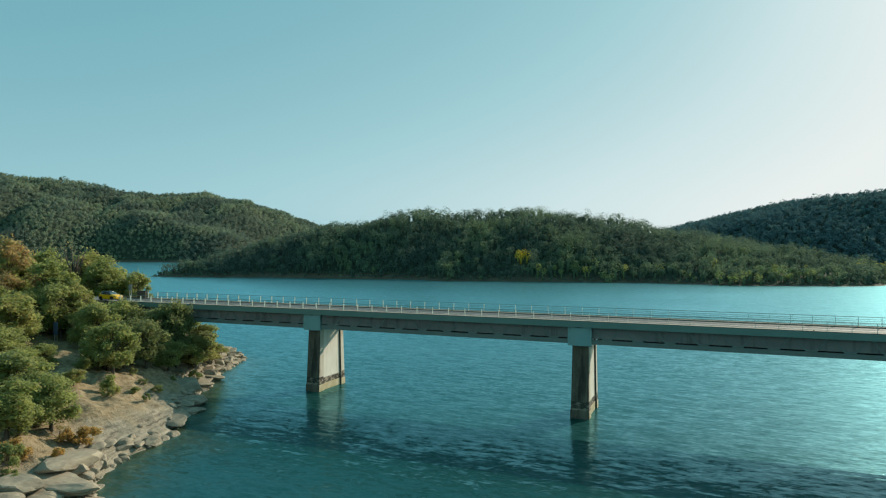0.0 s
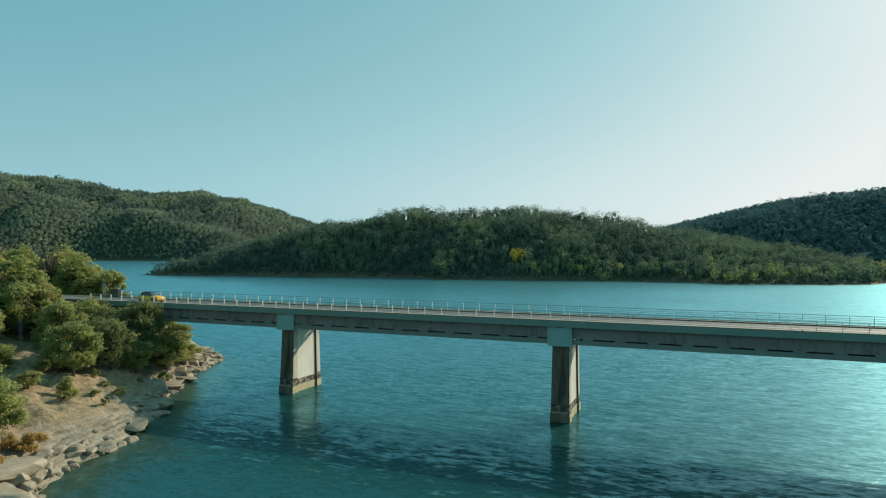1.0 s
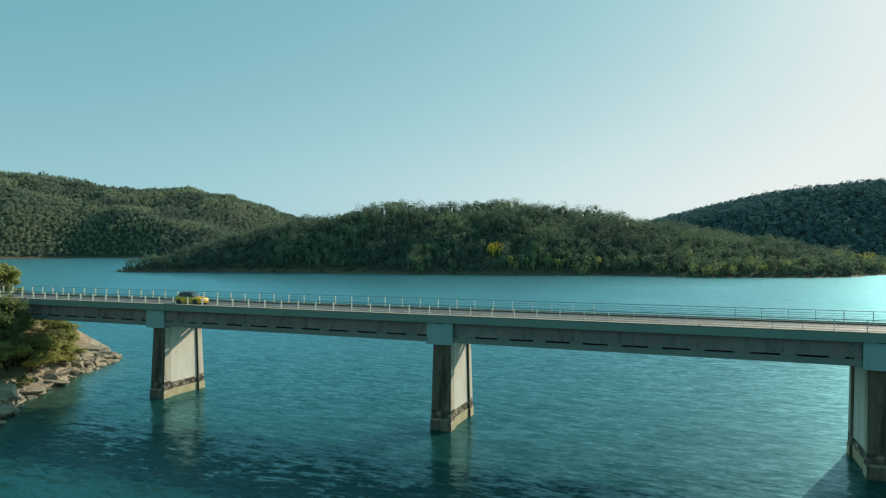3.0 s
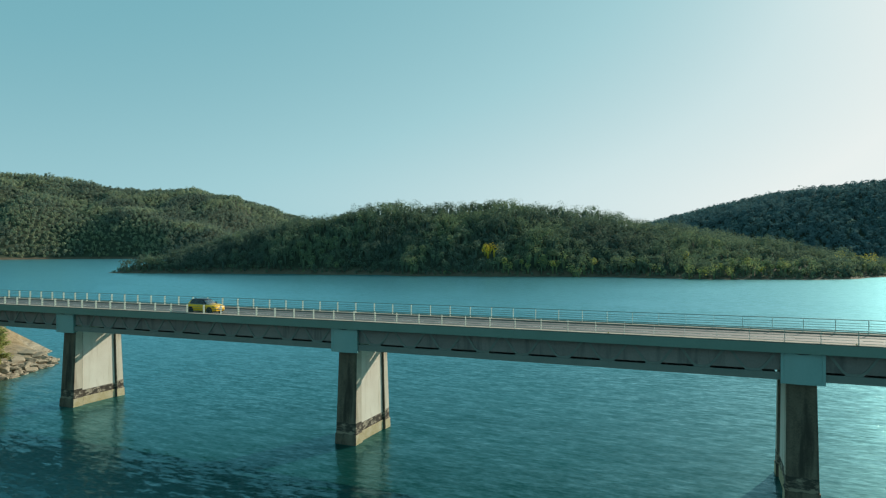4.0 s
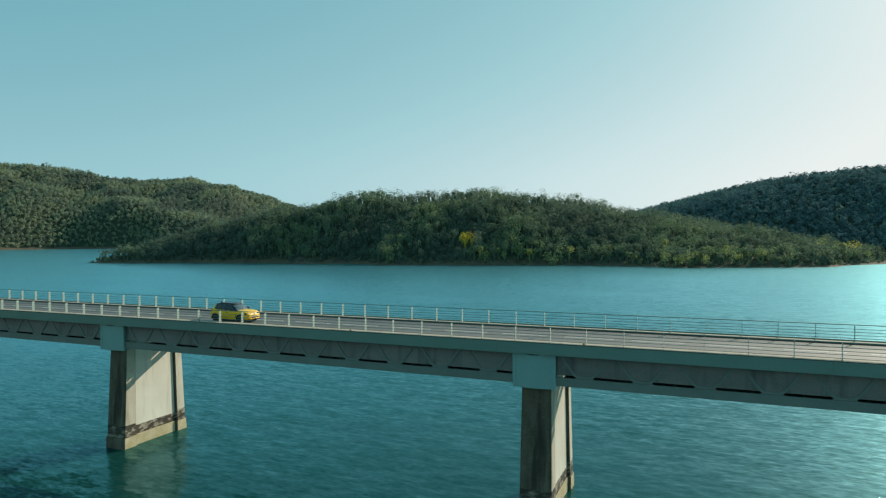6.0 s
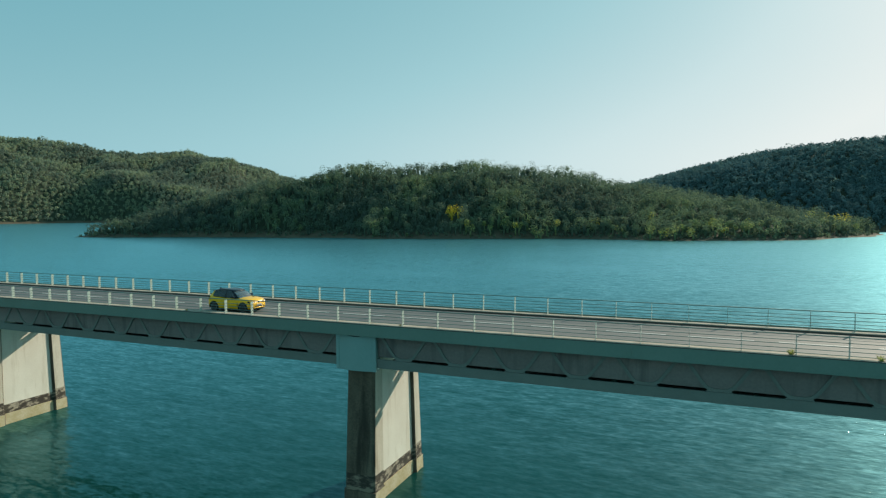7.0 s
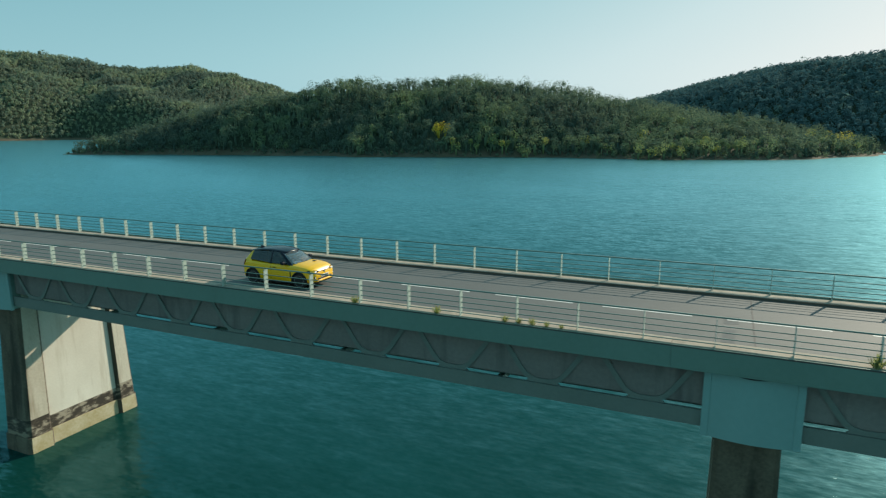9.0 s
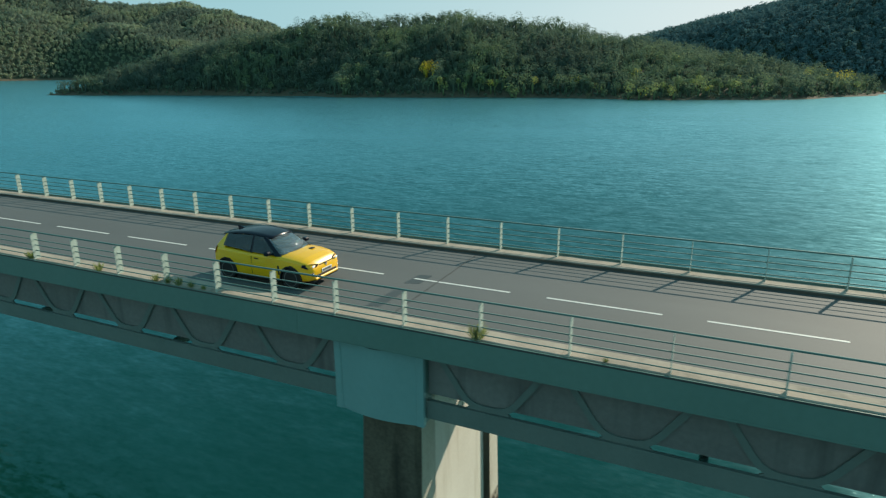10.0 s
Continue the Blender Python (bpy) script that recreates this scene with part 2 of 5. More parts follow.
# ridge lines: x, y, height of the ground, half width down to the shore
ISLAND = [(-432, 322, 2, 15), (-395, 350, 15, 34), (-327, 405, 38, 70), (-250, 440, 50, 98), (-172, 467, 52, 119), (-109, 492, 45, 130), (-60, 500, 36, 130), (2, 488, 23, 118), (60, 474, 15, 62), (104, 492, 6, 26)]
LEFT_HILL = [(-2300, 500, 240, 480), (-1627, 942, 209, 470), (-1506, 1112, 192, 460), (-1436, 1195, 174, 450), (-1336, 1298, 180, 450), (-1246, 1379, 153, 430), (-1159, 1448, 119, 420), (-1093, 1495, 96, 400), (-900, 1600, 70, 380)]
RIGHT_HILL = [(-140, 830, 26, 150), (-57, 790, 40, 190), (-17, 778, 50, 205), (40, 775, 65, 215), (93, 768, 80, 220), (131, 764, 83, 220), (180, 765, 86, 230), (300, 750, 96, 250), (520, 700, 110, 300), (900, 450, 120, 340)]
BACK_HILL = [(-900, -200, 90, 260), (-600, -420, 80, 240), (-200, -560, 90, 300), (300, -560, 90, 320), (700, -200, 90, 330), (900, 450, 110, 340)]


def ridge(x, y, line, seed, rough=0.12, spurs=0.0):
    best = np.full(np.shape(x), -9.0)
    near = np.full(np.shape(x), 1e9)
    for (ax, ay, az, aw), (bx, by, bz, bw) in zip(line, line[1:]):
        dx, dy = bx - ax, by - ay
        s = np.clip(((x - ax) * dx + (y - ay) * dy) / (dx * dx + dy * dy), 0, 1)
        d = np.hypot(x - ax - s * dx, y - ay - s * dy)
        z, w = az + s * (bz - az), aw + s * (bw - aw)
        t = d / w * (1 + rough * fbm(x / (w * 0.55), y / (w * 0.55), seed, 2))
        h = np.where(t < 1, z * (1 - t ** 1.35), -14 * (t - 1) * (w / 100))
        if spurs:
            # gullies that run aslant down the slope
            side = np.clip(t, 0, 1)
            h = h + spurs * z * side ** 2 * (1 - side) * fbm((x * 0.69 + y * 0.72) / 95 + side * 1.6, side * 1.2, seed + 40, 2)
        near = np.minimum(near, t)
        best = np.maximum(best, h)
    return np.where(best > 0, best * (1 + 0.045 * fbm(x / 45, y / 45, seed + 5, 3)), best)


SHORE_Y = [-300, -80, -52, -39.3, -36.6, -29.5, -24, -12, -5.4, 6, 15.3, 18.5, 20.5, 23, 30, 36, 40, 60]
SHORE_X = [-95, -66, -65, -67.7, -70.9, -73.9, -75.3, -82.8, -88.6, -95.0, -99.5, -101.0, -104, -112, -128, -150, -400, -1000]


def bank(x, y):
    """The rocky bank at the bridge's end and the land behind it."""
    wob = 1.1 * fbm(x / 5.0, y / 5.0, 3, 3)
    d = np.interp(y, SHORE_Y, SHORE_X) - x + wob
    h = np.interp(d, [-60, -8, -3, 0, 1.2, 3.5, 7, 14, 24, 40, 90, 300, 900], [-9, -4.5, -1.3, -0.1, 0.7, 1.9, 3.1, 4.8, 6.0, 7.4, 12, 34, 60])
    land = np.clip(d / 4, 0, 1)
    step = 0.55
    q = h / step + 0.8 * fbm(x / 7, y / 7, 9, 2)
    terrace = (np.floor(q) + np.clip((q - np.floor(q)) * 3.0 - 1.0, 0, 1)) * step
    rocky = np.clip(1.15 - np.abs(d - 3.5) / 7.0, 0, 1)
    h = h + rocky * land * 0.8 * (terrace - 0.8 * step * fbm(x / 7, y / 7, 9, 2) - h)
    h = h + land * (0.55 * fbm(x / 3.2, y / 3.2, 21, 4) * np.clip(d / 8, 0.35, 1) + 0.14 * fbm(x / 0.9, y / 0.9, 31, 3))
    # the point of rock past the bridge stays low
    tip = np.clip((y - 3) / 10, 0, 1) * np.clip((x + 118) / 10, 0, 1)
    h = np.where(h > 1.5, h + tip * (1.5 + 0.5 * (h - 1.5) - h), h)
    # the road's embankment
    off = np.maximum(np.abs(y - 3.85) - 5.2, 0) + np.maximum(x + 113.5, 0) * 1.4
    road = 11.38 - off * 0.62
    keep = np.abs(y - 3.85) < 5.2
    h = np.where((x < -113.5) & keep, 11.38, np.maximum(h, np.where(x < -104, road, -9)))
    return h


def height(x, y):
    x, y = np.asarray(x, float), np.asarray(y, float)
    h = np.full(np.shape(x), -9.0)
    for line, seed, rough, spurs in ((ISLAND, 1, 0.10, 0.5), (LEFT_HILL, 2, 0.22, 0.9), (RIGHT_HILL, 3, 0.15, 0.4), (BACK_HILL, 4, 0.2, 0)):
        h = np.maximum(h, ridge(x, y, line, seed, rough, spurs))
    near = (x < -50) & (y < 75) & (y > -350)
    h = np.where(near, np.maximum(h, bank(x, y)), h)
    # plain shore where the bridge lands beyond the view
    h = np.maximum(h, np.where((x > 110) & (y < 250), np.minimum((x - 150) * 0.3, 30), -9))
    far = np.hypot(x, y)
    return h + np.where(far > 2300, np.minimum((far - 2300) * 0.06, 40) + 10, 0)


# end of terrain
def lines(*spans):
    out = []
    for a, b, s in spans:
        out.extend(np.arange(a, b, s))
    return np.array(out + [spans[-1][1]])


gx = lines((-4600, -2400, 200), (-2400, -500, 22), (-500, -160, 9), (-160, -126, 1.6), (-126, -62, 0.42), (-62, 200, 9), (200, 1000, 25), (1000, 4600, 240))
gy = lines((-4600, -700, 260), (-700, -120, 25), (-120, -56, 2.5), (-56, 26, 0.42), (26, 60, 2.5), (60, 1000, 9), (1000, 1700, 22), (1700, 4600, 240))
GX, GY = np.meshgrid(gx, gy)
GZ = height(GX, GY)
verts = np.stack([GX.ravel(), GY.ravel(), GZ.ravel()], 1)
nx, ny = len(gx), len(gy)
ii, jj = np.meshgrid(np.arange(nx - 1), np.arange(ny - 1))
base = (jj * nx + ii).ravel()
quads = np.stack([base, base + 1, base + nx + 1, base + nx], 1)


def fast_mesh(name, v, f, mat, tint=None, smooth=False):
    """A mesh from arrays of corners and quads."""
    me = bpy.data.meshes.new(name)
    k = f.shape[1]
    me.vertices.add(len(v))
    me.vertices.foreach_set("co", np.ascontiguousarray(v, np.float32).ravel())
    me.loops.add(f.size)
    me.loops.foreach_set("vertex_index", np.ascontiguousarray(f, np.int32).ravel())
    me.polygons.add(len(f))
    me.polygons.foreach_set("loop_start", np.arange(0, f.size, k, dtype=np.int32))
    me.polygons.foreach_set("loop_total", np.full(len(f), k, np.int32))
    if smooth:
        me.polygons.foreach_set("use_smooth", np.ones(len(f), bool))
    if tint is not None:
        me.attributes.new("tint", "FLOAT", "POINT").data.foreach_set("value", np.ascontiguousarray(tint, np.float32))
    me.update(calc_edges=True)
    me.validate()
    me.materials.append(mat)
    return me


def ground_material():
    m, nt, p = material("ground")
    geo = nt.nodes.new("ShaderNodeNewGeometry")
    sep = nt.nodes.new("ShaderNodeSeparateXYZ")
    nt.links.new(geo.outputs["Position"], sep.inputs[0])
    n1 = tex_noise(nt, 0.22, 6, 0.65)
    n2 = tex_noise(nt, 1.6, 5, 0.6)
    n3 = tex_noise(nt, 7.0, 4, 0.6)
    strata = tex_noise(nt, 0.9, 5, 0.6, (0.35, 0.35, 5.0))
    rock = ramp(nt, strata, [(0.32, (0.085, 0.07, 0.05)), (0.46, (0.25, 0.215, 0.16)), (0.72, (0.42, 0.36, 0.275))])
    soil = ramp(nt, n2, [(0.3, (0.17, 0.12, 0.062)), (0.55, (0.31, 0.23, 0.135)), (0.8, (0.43, 0.34, 0.225))])
    grass = ramp(nt, n3, [(0.3, (0.07, 0.075, 0.03)), (0.7, (0.19, 0.16, 0.075))])
    # soil above the rock, grass above the soil
    z_var = nt.nodes.new("ShaderNodeMath")
    z_var.operation = "MULTIPLY_ADD"
    z_var.inputs[1].default_value = 5.0
    nt.links.new(n1, z_var.inputs[0])
    nt.links.new(sep.outputs["Z"], z_var.inputs[2])

    def above(lo, hi):
        r = nt.nodes.new("ShaderNodeMapRange")
        r.inputs[1].default_value, r.inputs[2].default_value = lo, hi
        nt.links.new(z_var.outputs[0], r.inputs[0])
        return r.outputs[0]
    c = mix(nt, above(4.2, 5.4), rock, soil)
    c = mix(nt, above(7.6, 9.5), c, grass)
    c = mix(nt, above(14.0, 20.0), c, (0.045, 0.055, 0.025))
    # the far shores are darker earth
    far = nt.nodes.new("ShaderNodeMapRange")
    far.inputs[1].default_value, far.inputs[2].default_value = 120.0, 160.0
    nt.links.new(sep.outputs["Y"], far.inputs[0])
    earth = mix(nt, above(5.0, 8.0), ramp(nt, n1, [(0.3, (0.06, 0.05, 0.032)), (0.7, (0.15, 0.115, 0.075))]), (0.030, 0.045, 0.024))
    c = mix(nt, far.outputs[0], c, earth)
    nt.links.new(c, p.inputs["Base Color"])
    p.inputs["Roughness"].default_value = 0.95
    nt.links.new(bump(nt, n3, 0.7, 0.12, bump(nt, n2, 0.6, 0.35)), p.inputs["Normal"])
    return m


M_GROUND = ground_material()
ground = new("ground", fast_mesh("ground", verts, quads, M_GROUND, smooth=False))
tagged(ground, "rocky lake bank and wooded hills of dry earth", "ground", kind="structure")


def water_material():
    m, nt, p = material("lake_water")
    n_big = tex_noise(nt, 0.05, 3, 0.5, (1, 2.2, 1))
    c = ramp(nt, n_big, [(0.3, (0.002, 0.036, 0.029)), (0.7, (0.003, 0.047, 0.041))])
    # the shallows show the ochre bed
    at = nt.nodes.new("ShaderNodeAttribute")
    at.attribute_name = "tint"
    bed = ramp(nt, tex_noise(nt, 0.7, 4, 0.6), [(0.35, (0.030, 0.048, 0.021)), (0.7, (0.095, 0.092, 0.038))])
    c = mix(nt, at.outputs["Fac"], c, bed)
    nt.nodes.remove(p)
    body = nt.nodes.new("ShaderNodeBsdfDiffuse")
    nt.links.new(c, body.inputs["Color"])
    tc = nt.nodes.new("ShaderNodeTexCoord")
    calm = ramp(nt, tex_noise(nt, 0.014, 3, 0.5, (1, 2.4, 1)), [(0.35, (0.55, 0.55, 0.55)), (0.65, (1, 1, 1))])

    def vec(op, a, b):
        v = nt.nodes.new("ShaderNodeVectorMath")
        v.operation = op
        for k, q in ((0, a), (1, b)):
            if isinstance(q, tuple):
                v.inputs[k].default_value = q
            elif q is not None:
                nt.links.new(q, v.inputs[k])
        return v.outputs[0]

    def slopes(scale, slope, squash, turn=0.0, detail=1.0):
        mp = nt.nodes.new("ShaderNodeMapping")
        mp.inputs["Scale"].default_value = squash
        mp.inputs["Rotation"].default_value = (0, 0, radians(turn))
        n = nt.nodes.new("ShaderNodeTexNoise")
        n.inputs["Scale"].default_value = scale
        n.inputs["Detail"].default_value = detail
        nt.links.new(tc.outputs["Object"], mp.inputs[0])
        nt.links.new(mp.outputs[0], n.inputs["Vector"])
        off = vec("SUBTRACT", n.outputs["Color"], (0.5, 0.5, 0.5))
        return vec("MULTIPLY", vec("MULTIPLY", off, (slope, slope * 1.5, 0.0)), calm)
    # a short swell under wind ripples, weaker in the calm lanes
    rippled = vec("ADD", (0.0, 0.0, 1.0), slopes(1.05, 0.19, (0.36, 1.25, 1), 13))
    rippled = vec("ADD", rippled, slopes(2.1, 0.13, (0.42, 1.3, 1), -10))
    rippled = vec("ADD", rippled, slopes(3.6, 0.22, (0.45, 1.25, 1), 8, 2.0))
    # rougher past the bridge, normals tilted south to put brighter sky into the water
    geo = nt.nodes.new("ShaderNodeNewGeometry")
    sep = nt.nodes.new("ShaderNodeSeparateXYZ")
    nt.links.new(geo.outputs["Position"], sep.inputs[0])

    def over(y0, y1, lo, hi):
        r = nt.nodes.new("ShaderNodeMapRange")
        for k, q in zip((1, 2, 3, 4), (y0, y1, lo, hi)):
            r.inputs[k].default_value = q
        nt.links.new(sep.outputs["Y"], r.inputs[0])
        return r.outputs[0]
    lean = nt.nodes.new("ShaderNodeCombineXYZ")
    nt.links.new(over(-10.0, 60.0, -0.012, -0.065), lean.inputs["Y"])
    rippled = vec("ADD", rippled, lean.outputs[0])
    broad = vec("NORMALIZE", rippled, None)
    face = nt.nodes.new("ShaderNodeBsdfGlossy")
    face.inputs["Color"].default_value = (0.38, 0.83, 0.95, 1)
    face.inputs["Roughness"].default_value = 0.41
    nt.links.new(broad, face.inputs["Normal"])
    # the smooth backs of the ripples mirror the piers, the finest wavelets throw the sharp glints
    mirror = nt.nodes.new("ShaderNodeBsdfGlossy")
    mirror.inputs["Color"].default_value = (0.44, 0.87, 0.99, 1)
    mirror.inputs["Roughness"].default_value = 0.07
    nt.links.new(broad, mirror.inputs["Normal"])
    glint = nt.nodes.new("ShaderNodeBsdfGlossy")
    glint.inputs["Color"].default_value = (0.6, 0.9, 0.95, 1)
    glint.inputs["Roughness"].default_value = 0.035
    nt.links.new(vec("NORMALIZE", vec("ADD", rippled, slopes(4.2, 1.15, (0.7, 1.1, 1))), None), glint.inputs["Normal"])
    sharp = nt.nodes.new("ShaderNodeMixShader")
    sharp.inputs[0].default_value = 0.32
    nt.links.new(mirror.outputs[0], sharp.inputs[1])
    nt.links.new(glint.outputs[0], sharp.inputs[2])
    shine = nt.nodes.new("ShaderNodeMixShader")
    nt.links.new(over(-10.0, 60.0, 0.70, 0.66), shine.inputs[0])
    nt.links.new(face.outputs[0], shine.inputs[1])
    nt.links.new(sharp.outputs[0], shine.inputs[2])
    fres = nt.nodes.new("ShaderNodeFresnel")
    fres.inputs["IOR"].default_value = 1.33
    nt.links.new(broad, fres.inputs["Normal"])
    both = nt.nodes.new("ShaderNodeMixShader")
    gain = nt.nodes.new("ShaderNodeMath")
    gain.operation = "MULTIPLY"
    gain.use_clamp = True
    gain.inputs[1].default_value = 1.52
    nt.links.new(fres.outputs[0], gain.inputs[0])
    nt.links.new(gain.outputs[0], both.inputs[0])
    nt.links.new(body.outputs[0], both.inputs[1])
    nt.links.new(shine.outputs[0], both.inputs[2])
    nt.links.new(both.outputs[0], nt.nodes["Material Output"].inputs[0])
    return m


M_WATER = water_material()
wx = np.concatenate([[-4600.0], np.arange(-120, -50, 0.7), [4600.0]])
wy = np.concatenate([[-4600.0], np.arange(-62, 40, 0.7), [4600.0]])
wgx, wgy = np.meshgrid(wx, wy)
wgx, wgy = wgx.ravel(), wgy.ravel()
shallow = np.where((np.abs(wgx) < 4000) & (np.abs(wgy) < 4000), np.clip(1 - (wgx - np.interp(wgy, SHORE_Y, SHORE_X)) / (9.0 + 3.0 * fbm(wgx / 5, wgy / 5, 81, 3)), 0, 1) ** 1.3 * (wgy < 24), 0) * (wgx < -52)
wi = (np.arange(len(wy) - 1)[:, None] * len(wx) + np.arange(len(wx) - 1)[None]).ravel()
water = new("water", fast_mesh("water", np.stack([wgx, wgy, np.full(len(wgx), WATER)], 1), np.stack([wi, wi + 1, wi + 1 + len(wx), wi + len(wx)], 1), M_WATER, tint=shallow))
tagged(water, "teal rippled lake water with sun glitter", "lake", kind="structure")

# ---------------------------------------------------------------- bridge
SPAN, PIERS = 37.5, [-75.0, -37.5, 0.0, 37.5, 75.0, 112.5]
X0, X1 = -113.5, 152.0
KERB_Z, ROAD_Z = 11.65, 11.42
Y_NEAR, Y_FAR = -0.30, 8.0
bridge = thing("bridge", label="long green steel girder road bridge on concrete piers", category="bridge", kind="structure")
part("deck", box(X0, X1, Y_NEAR + 0.06, Y_FAR - 0.06, 10.96, 11.325), M_PANEL, bridge, "grey concrete deck slab")
part("road_surface", box(X0 - 60, X1 + 40, 0.34, 7.36, 11.33, ROAD_Z), M_ASPHALT, bridge, "worn grey asphalt")


def kerb_mesh(y0, y1, n0, n1, top=KERB_Z):
    """One stretch of kerb stone with a chipped edge."""
    bm = bmesh.new()
    steps = 12
    rows = []
    rnd = random.Random(n0)
    for i in range(steps + 1):
        x = n0 + (n1 - n0) * i / steps
        e = rnd.uniform(-0.012, 0.012)
        z = top + rnd.uniform(-0.006, 0.006)
        rows.append([bm.verts.new(p) for p in ((x, y0 + e, 11.33), (x, y0 + e, z - 0.02), (x, y0 + 0.03 + e, z), (x, y1 - 0.03 + e, z), (x, y1 + e, z - 0.03), (x, y1 + e, 11.33))])
    for a, b in zip(rows, rows[1:]):
        for k in range(6):
            bm.faces.new((a[k], a[(k + 1) % 6], b[(k + 1) % 6], b[k]))
    bm.faces.new(rows[0])
    bm.faces.new(rows[-1][::-1])
    return bm


x = X0
while x < X1:
    end = min(x + 7.5, X1)
    part("kerb", kerb_mesh(Y_NEAR + 0.05, 0.40, x + 0.006, end - 0.006), M_KERB, bridge, "pale concrete kerb walkway")
    part("kerb", kerb_mesh(7.30, Y_FAR - 0.05, x + 0.006, end - 0.006, 11.545), M_KERB, bridge, "pale concrete kerb walkway")
    x = end
# darker strips against the kerb stones
part("gutter", box(X0, X1, 7.265, 7.295, ROAD_Z, 11.515), M_KERBFACE, bridge, "dark kerb face")
part("gutter", box(X0, X1, 0.405, 0.42, ROAD_Z, 11.60), M_KERBFACE, bridge, "dark kerb face")
part("edge_line", box(X0, X1, 7.10, 7.19, ROAD_Z + 0.001, ROAD_Z + 0.004), M_SEAM_AND_SHADE, bridge, "dark gutter seam")
for y0, y1 in ((Y_NEAR, Y_NEAR + 0.04), (Y_FAR - 0.04, Y_FAR)):
    x = X0
    while x < X1:
        end = min(x + SPAN / 2, X1)
        bm = box(x + 0.004, end - 0.004, y0, y1, 10.92, 11.62)
        add_box(bm, x + 0.004, end - 0.004, min(y0, y1) - 0.0 if y0 < 4 else y0 - 0.10, y1 + 0.10 if y0 < 4 else y1, 10.86, 10.917)
        part("fascia", bm, M_GREEN, bridge, "green painted steel edge beam")
        # dark strip drawn near the beam's top edge as a shadow line
        lip = (y0 - 0.003, y0 - 0.0005) if y0 < 4 else (y1 + 0.0005, y1 + 0.003)
        part("drip_seam", box(x + 0.004, end - 0.004, lip[0], lip[1], 11.565, 11.61), M_SEAM_AND_SHADE, bridge, "dark strip painted as the shadowed gap below the kerb")
        x = end


def girder(x0, x1, y_face, side):
    """Web panels, bottom chord and a rounded zigzag lattice between two pier heads. side -1 faces the camera."""
    inner = -side
    part("girder_web", box(x0, x1, min(y_face + inner * 0.145, y_face + inner * 0.22), max(y_face + inner * 0.145, y_face + inner * 0.22), 9.56, 10.955), M_PANEL, bridge, "grey stained web panel")
    bm = box(x0, x1, min(y_face, y_face + inner * 0.5), max(y_face, y_face + inner * 0.5), 8.88, 8.93)
    add_box(bm, x0, x1, min(y_face, y_face + inner * 0.04), max(y_face, y_face + inner * 0.04), 8.932, 9.36)
    add_box(bm, x0, x1, min(y_face, y_face + inner * 0.12), max(y_face, y_face + inner * 0.12), 9.362, 9.42)
    part("bottom_chord", bm, M_LATTICE, bridge, "dull green steel bottom chord")
    n = max(1, round((x1 - x0) / 3.45))
    step = (x1 - x0) / n
    half = [(1.0, 10.88), (0.90, 10.85), (0.79, 10.68), (0.46, 9.86), (0.36, 9.66), (0.26, 9.55), (0.13, 9.50)]
    pts = [(-u * step / 2, z) for u, z in half] + [(0, 9.49)] + [(u * step / 2, z) for u, z in half[::-1]]
    bm = bmesh.new()
    w = 0.085
    ya, yb = y_face + inner * 0.08, y_face + inner * 0.14
    prev = None
    for i, (px, pz) in enumerate(pts):
        a, b = pts[max(i - 1, 0)], pts[min(i + 1, len(pts) - 1)]
        d = Vector((b[0] - a[0], b[1] - a[1])).normalized()
        nxx, nzz = -d.y * w, d.x * w
        cur = [bm.verts.new(v) for v in ((px + nxx, ya, pz + nzz), (px - nxx, ya, pz - nzz), (px - nxx, yb, pz - nzz), (px + nxx, yb, pz + nzz))]
        if prev:
            for k in range(4):
                bm.faces.new((prev[k], prev[(k + 1) % 4], cur[(k + 1) % 4], cur[k]))
        prev = cur
    # gusset plate at the foot of the bay
    add_prism(bm, [(-0.62, ya - 0.004, 9.425), (0.62, ya - 0.004, 9.425), (0.42, ya - 0.004, 9.58), (-0.42, ya - 0.004, 9.58)], [(-0.62, yb, 9.425), (0.62, yb, 9.425), (0.42, yb, 9.58), (-0.42, yb, 9.58)])
    first = part("lattice_bay", bm, M_LATTICE, bridge, "rounded zigzag steel lattice bay")
    first.matrix_basis = pose(x0 + step / 2, 0, 0)
    for i in range(1, n):
        share("lattice_bay", first, bridge, pose(x0 + step * (i + 0.5), 0, 0))


CAP_W = 2.80
ends = [X0 + 2.0] + PIERS + [X1]
for i in range(len(ends) - 1):
    a = ends[i] + (CAP_W if i else 0)
    for y_face, side in ((0.14, -1), (7.56, 1)):
        girder(a + 0.01, ends[i + 1] - 0.01, y_face, side)
    # added plates block the view of water through the slots, so those stay dark
    part("soffit", box(a + 0.02, ends[i + 1] - 0.02, 1.72, 6.0, 8.90, 8.94), M_PANEL, bridge, "grey plates added under the deck to keep the slots dark")
    # cross frames under the deck
    n = 5
    for k in range(1, n):
        cx = a + (ends[i + 1] - a) * k / n
        part("cross_frame", box(cx - 0.1, cx + 0.1, 0.60, 7.10, 9.0, 9.25), M_GREEN, bridge, "green steel cross beam")


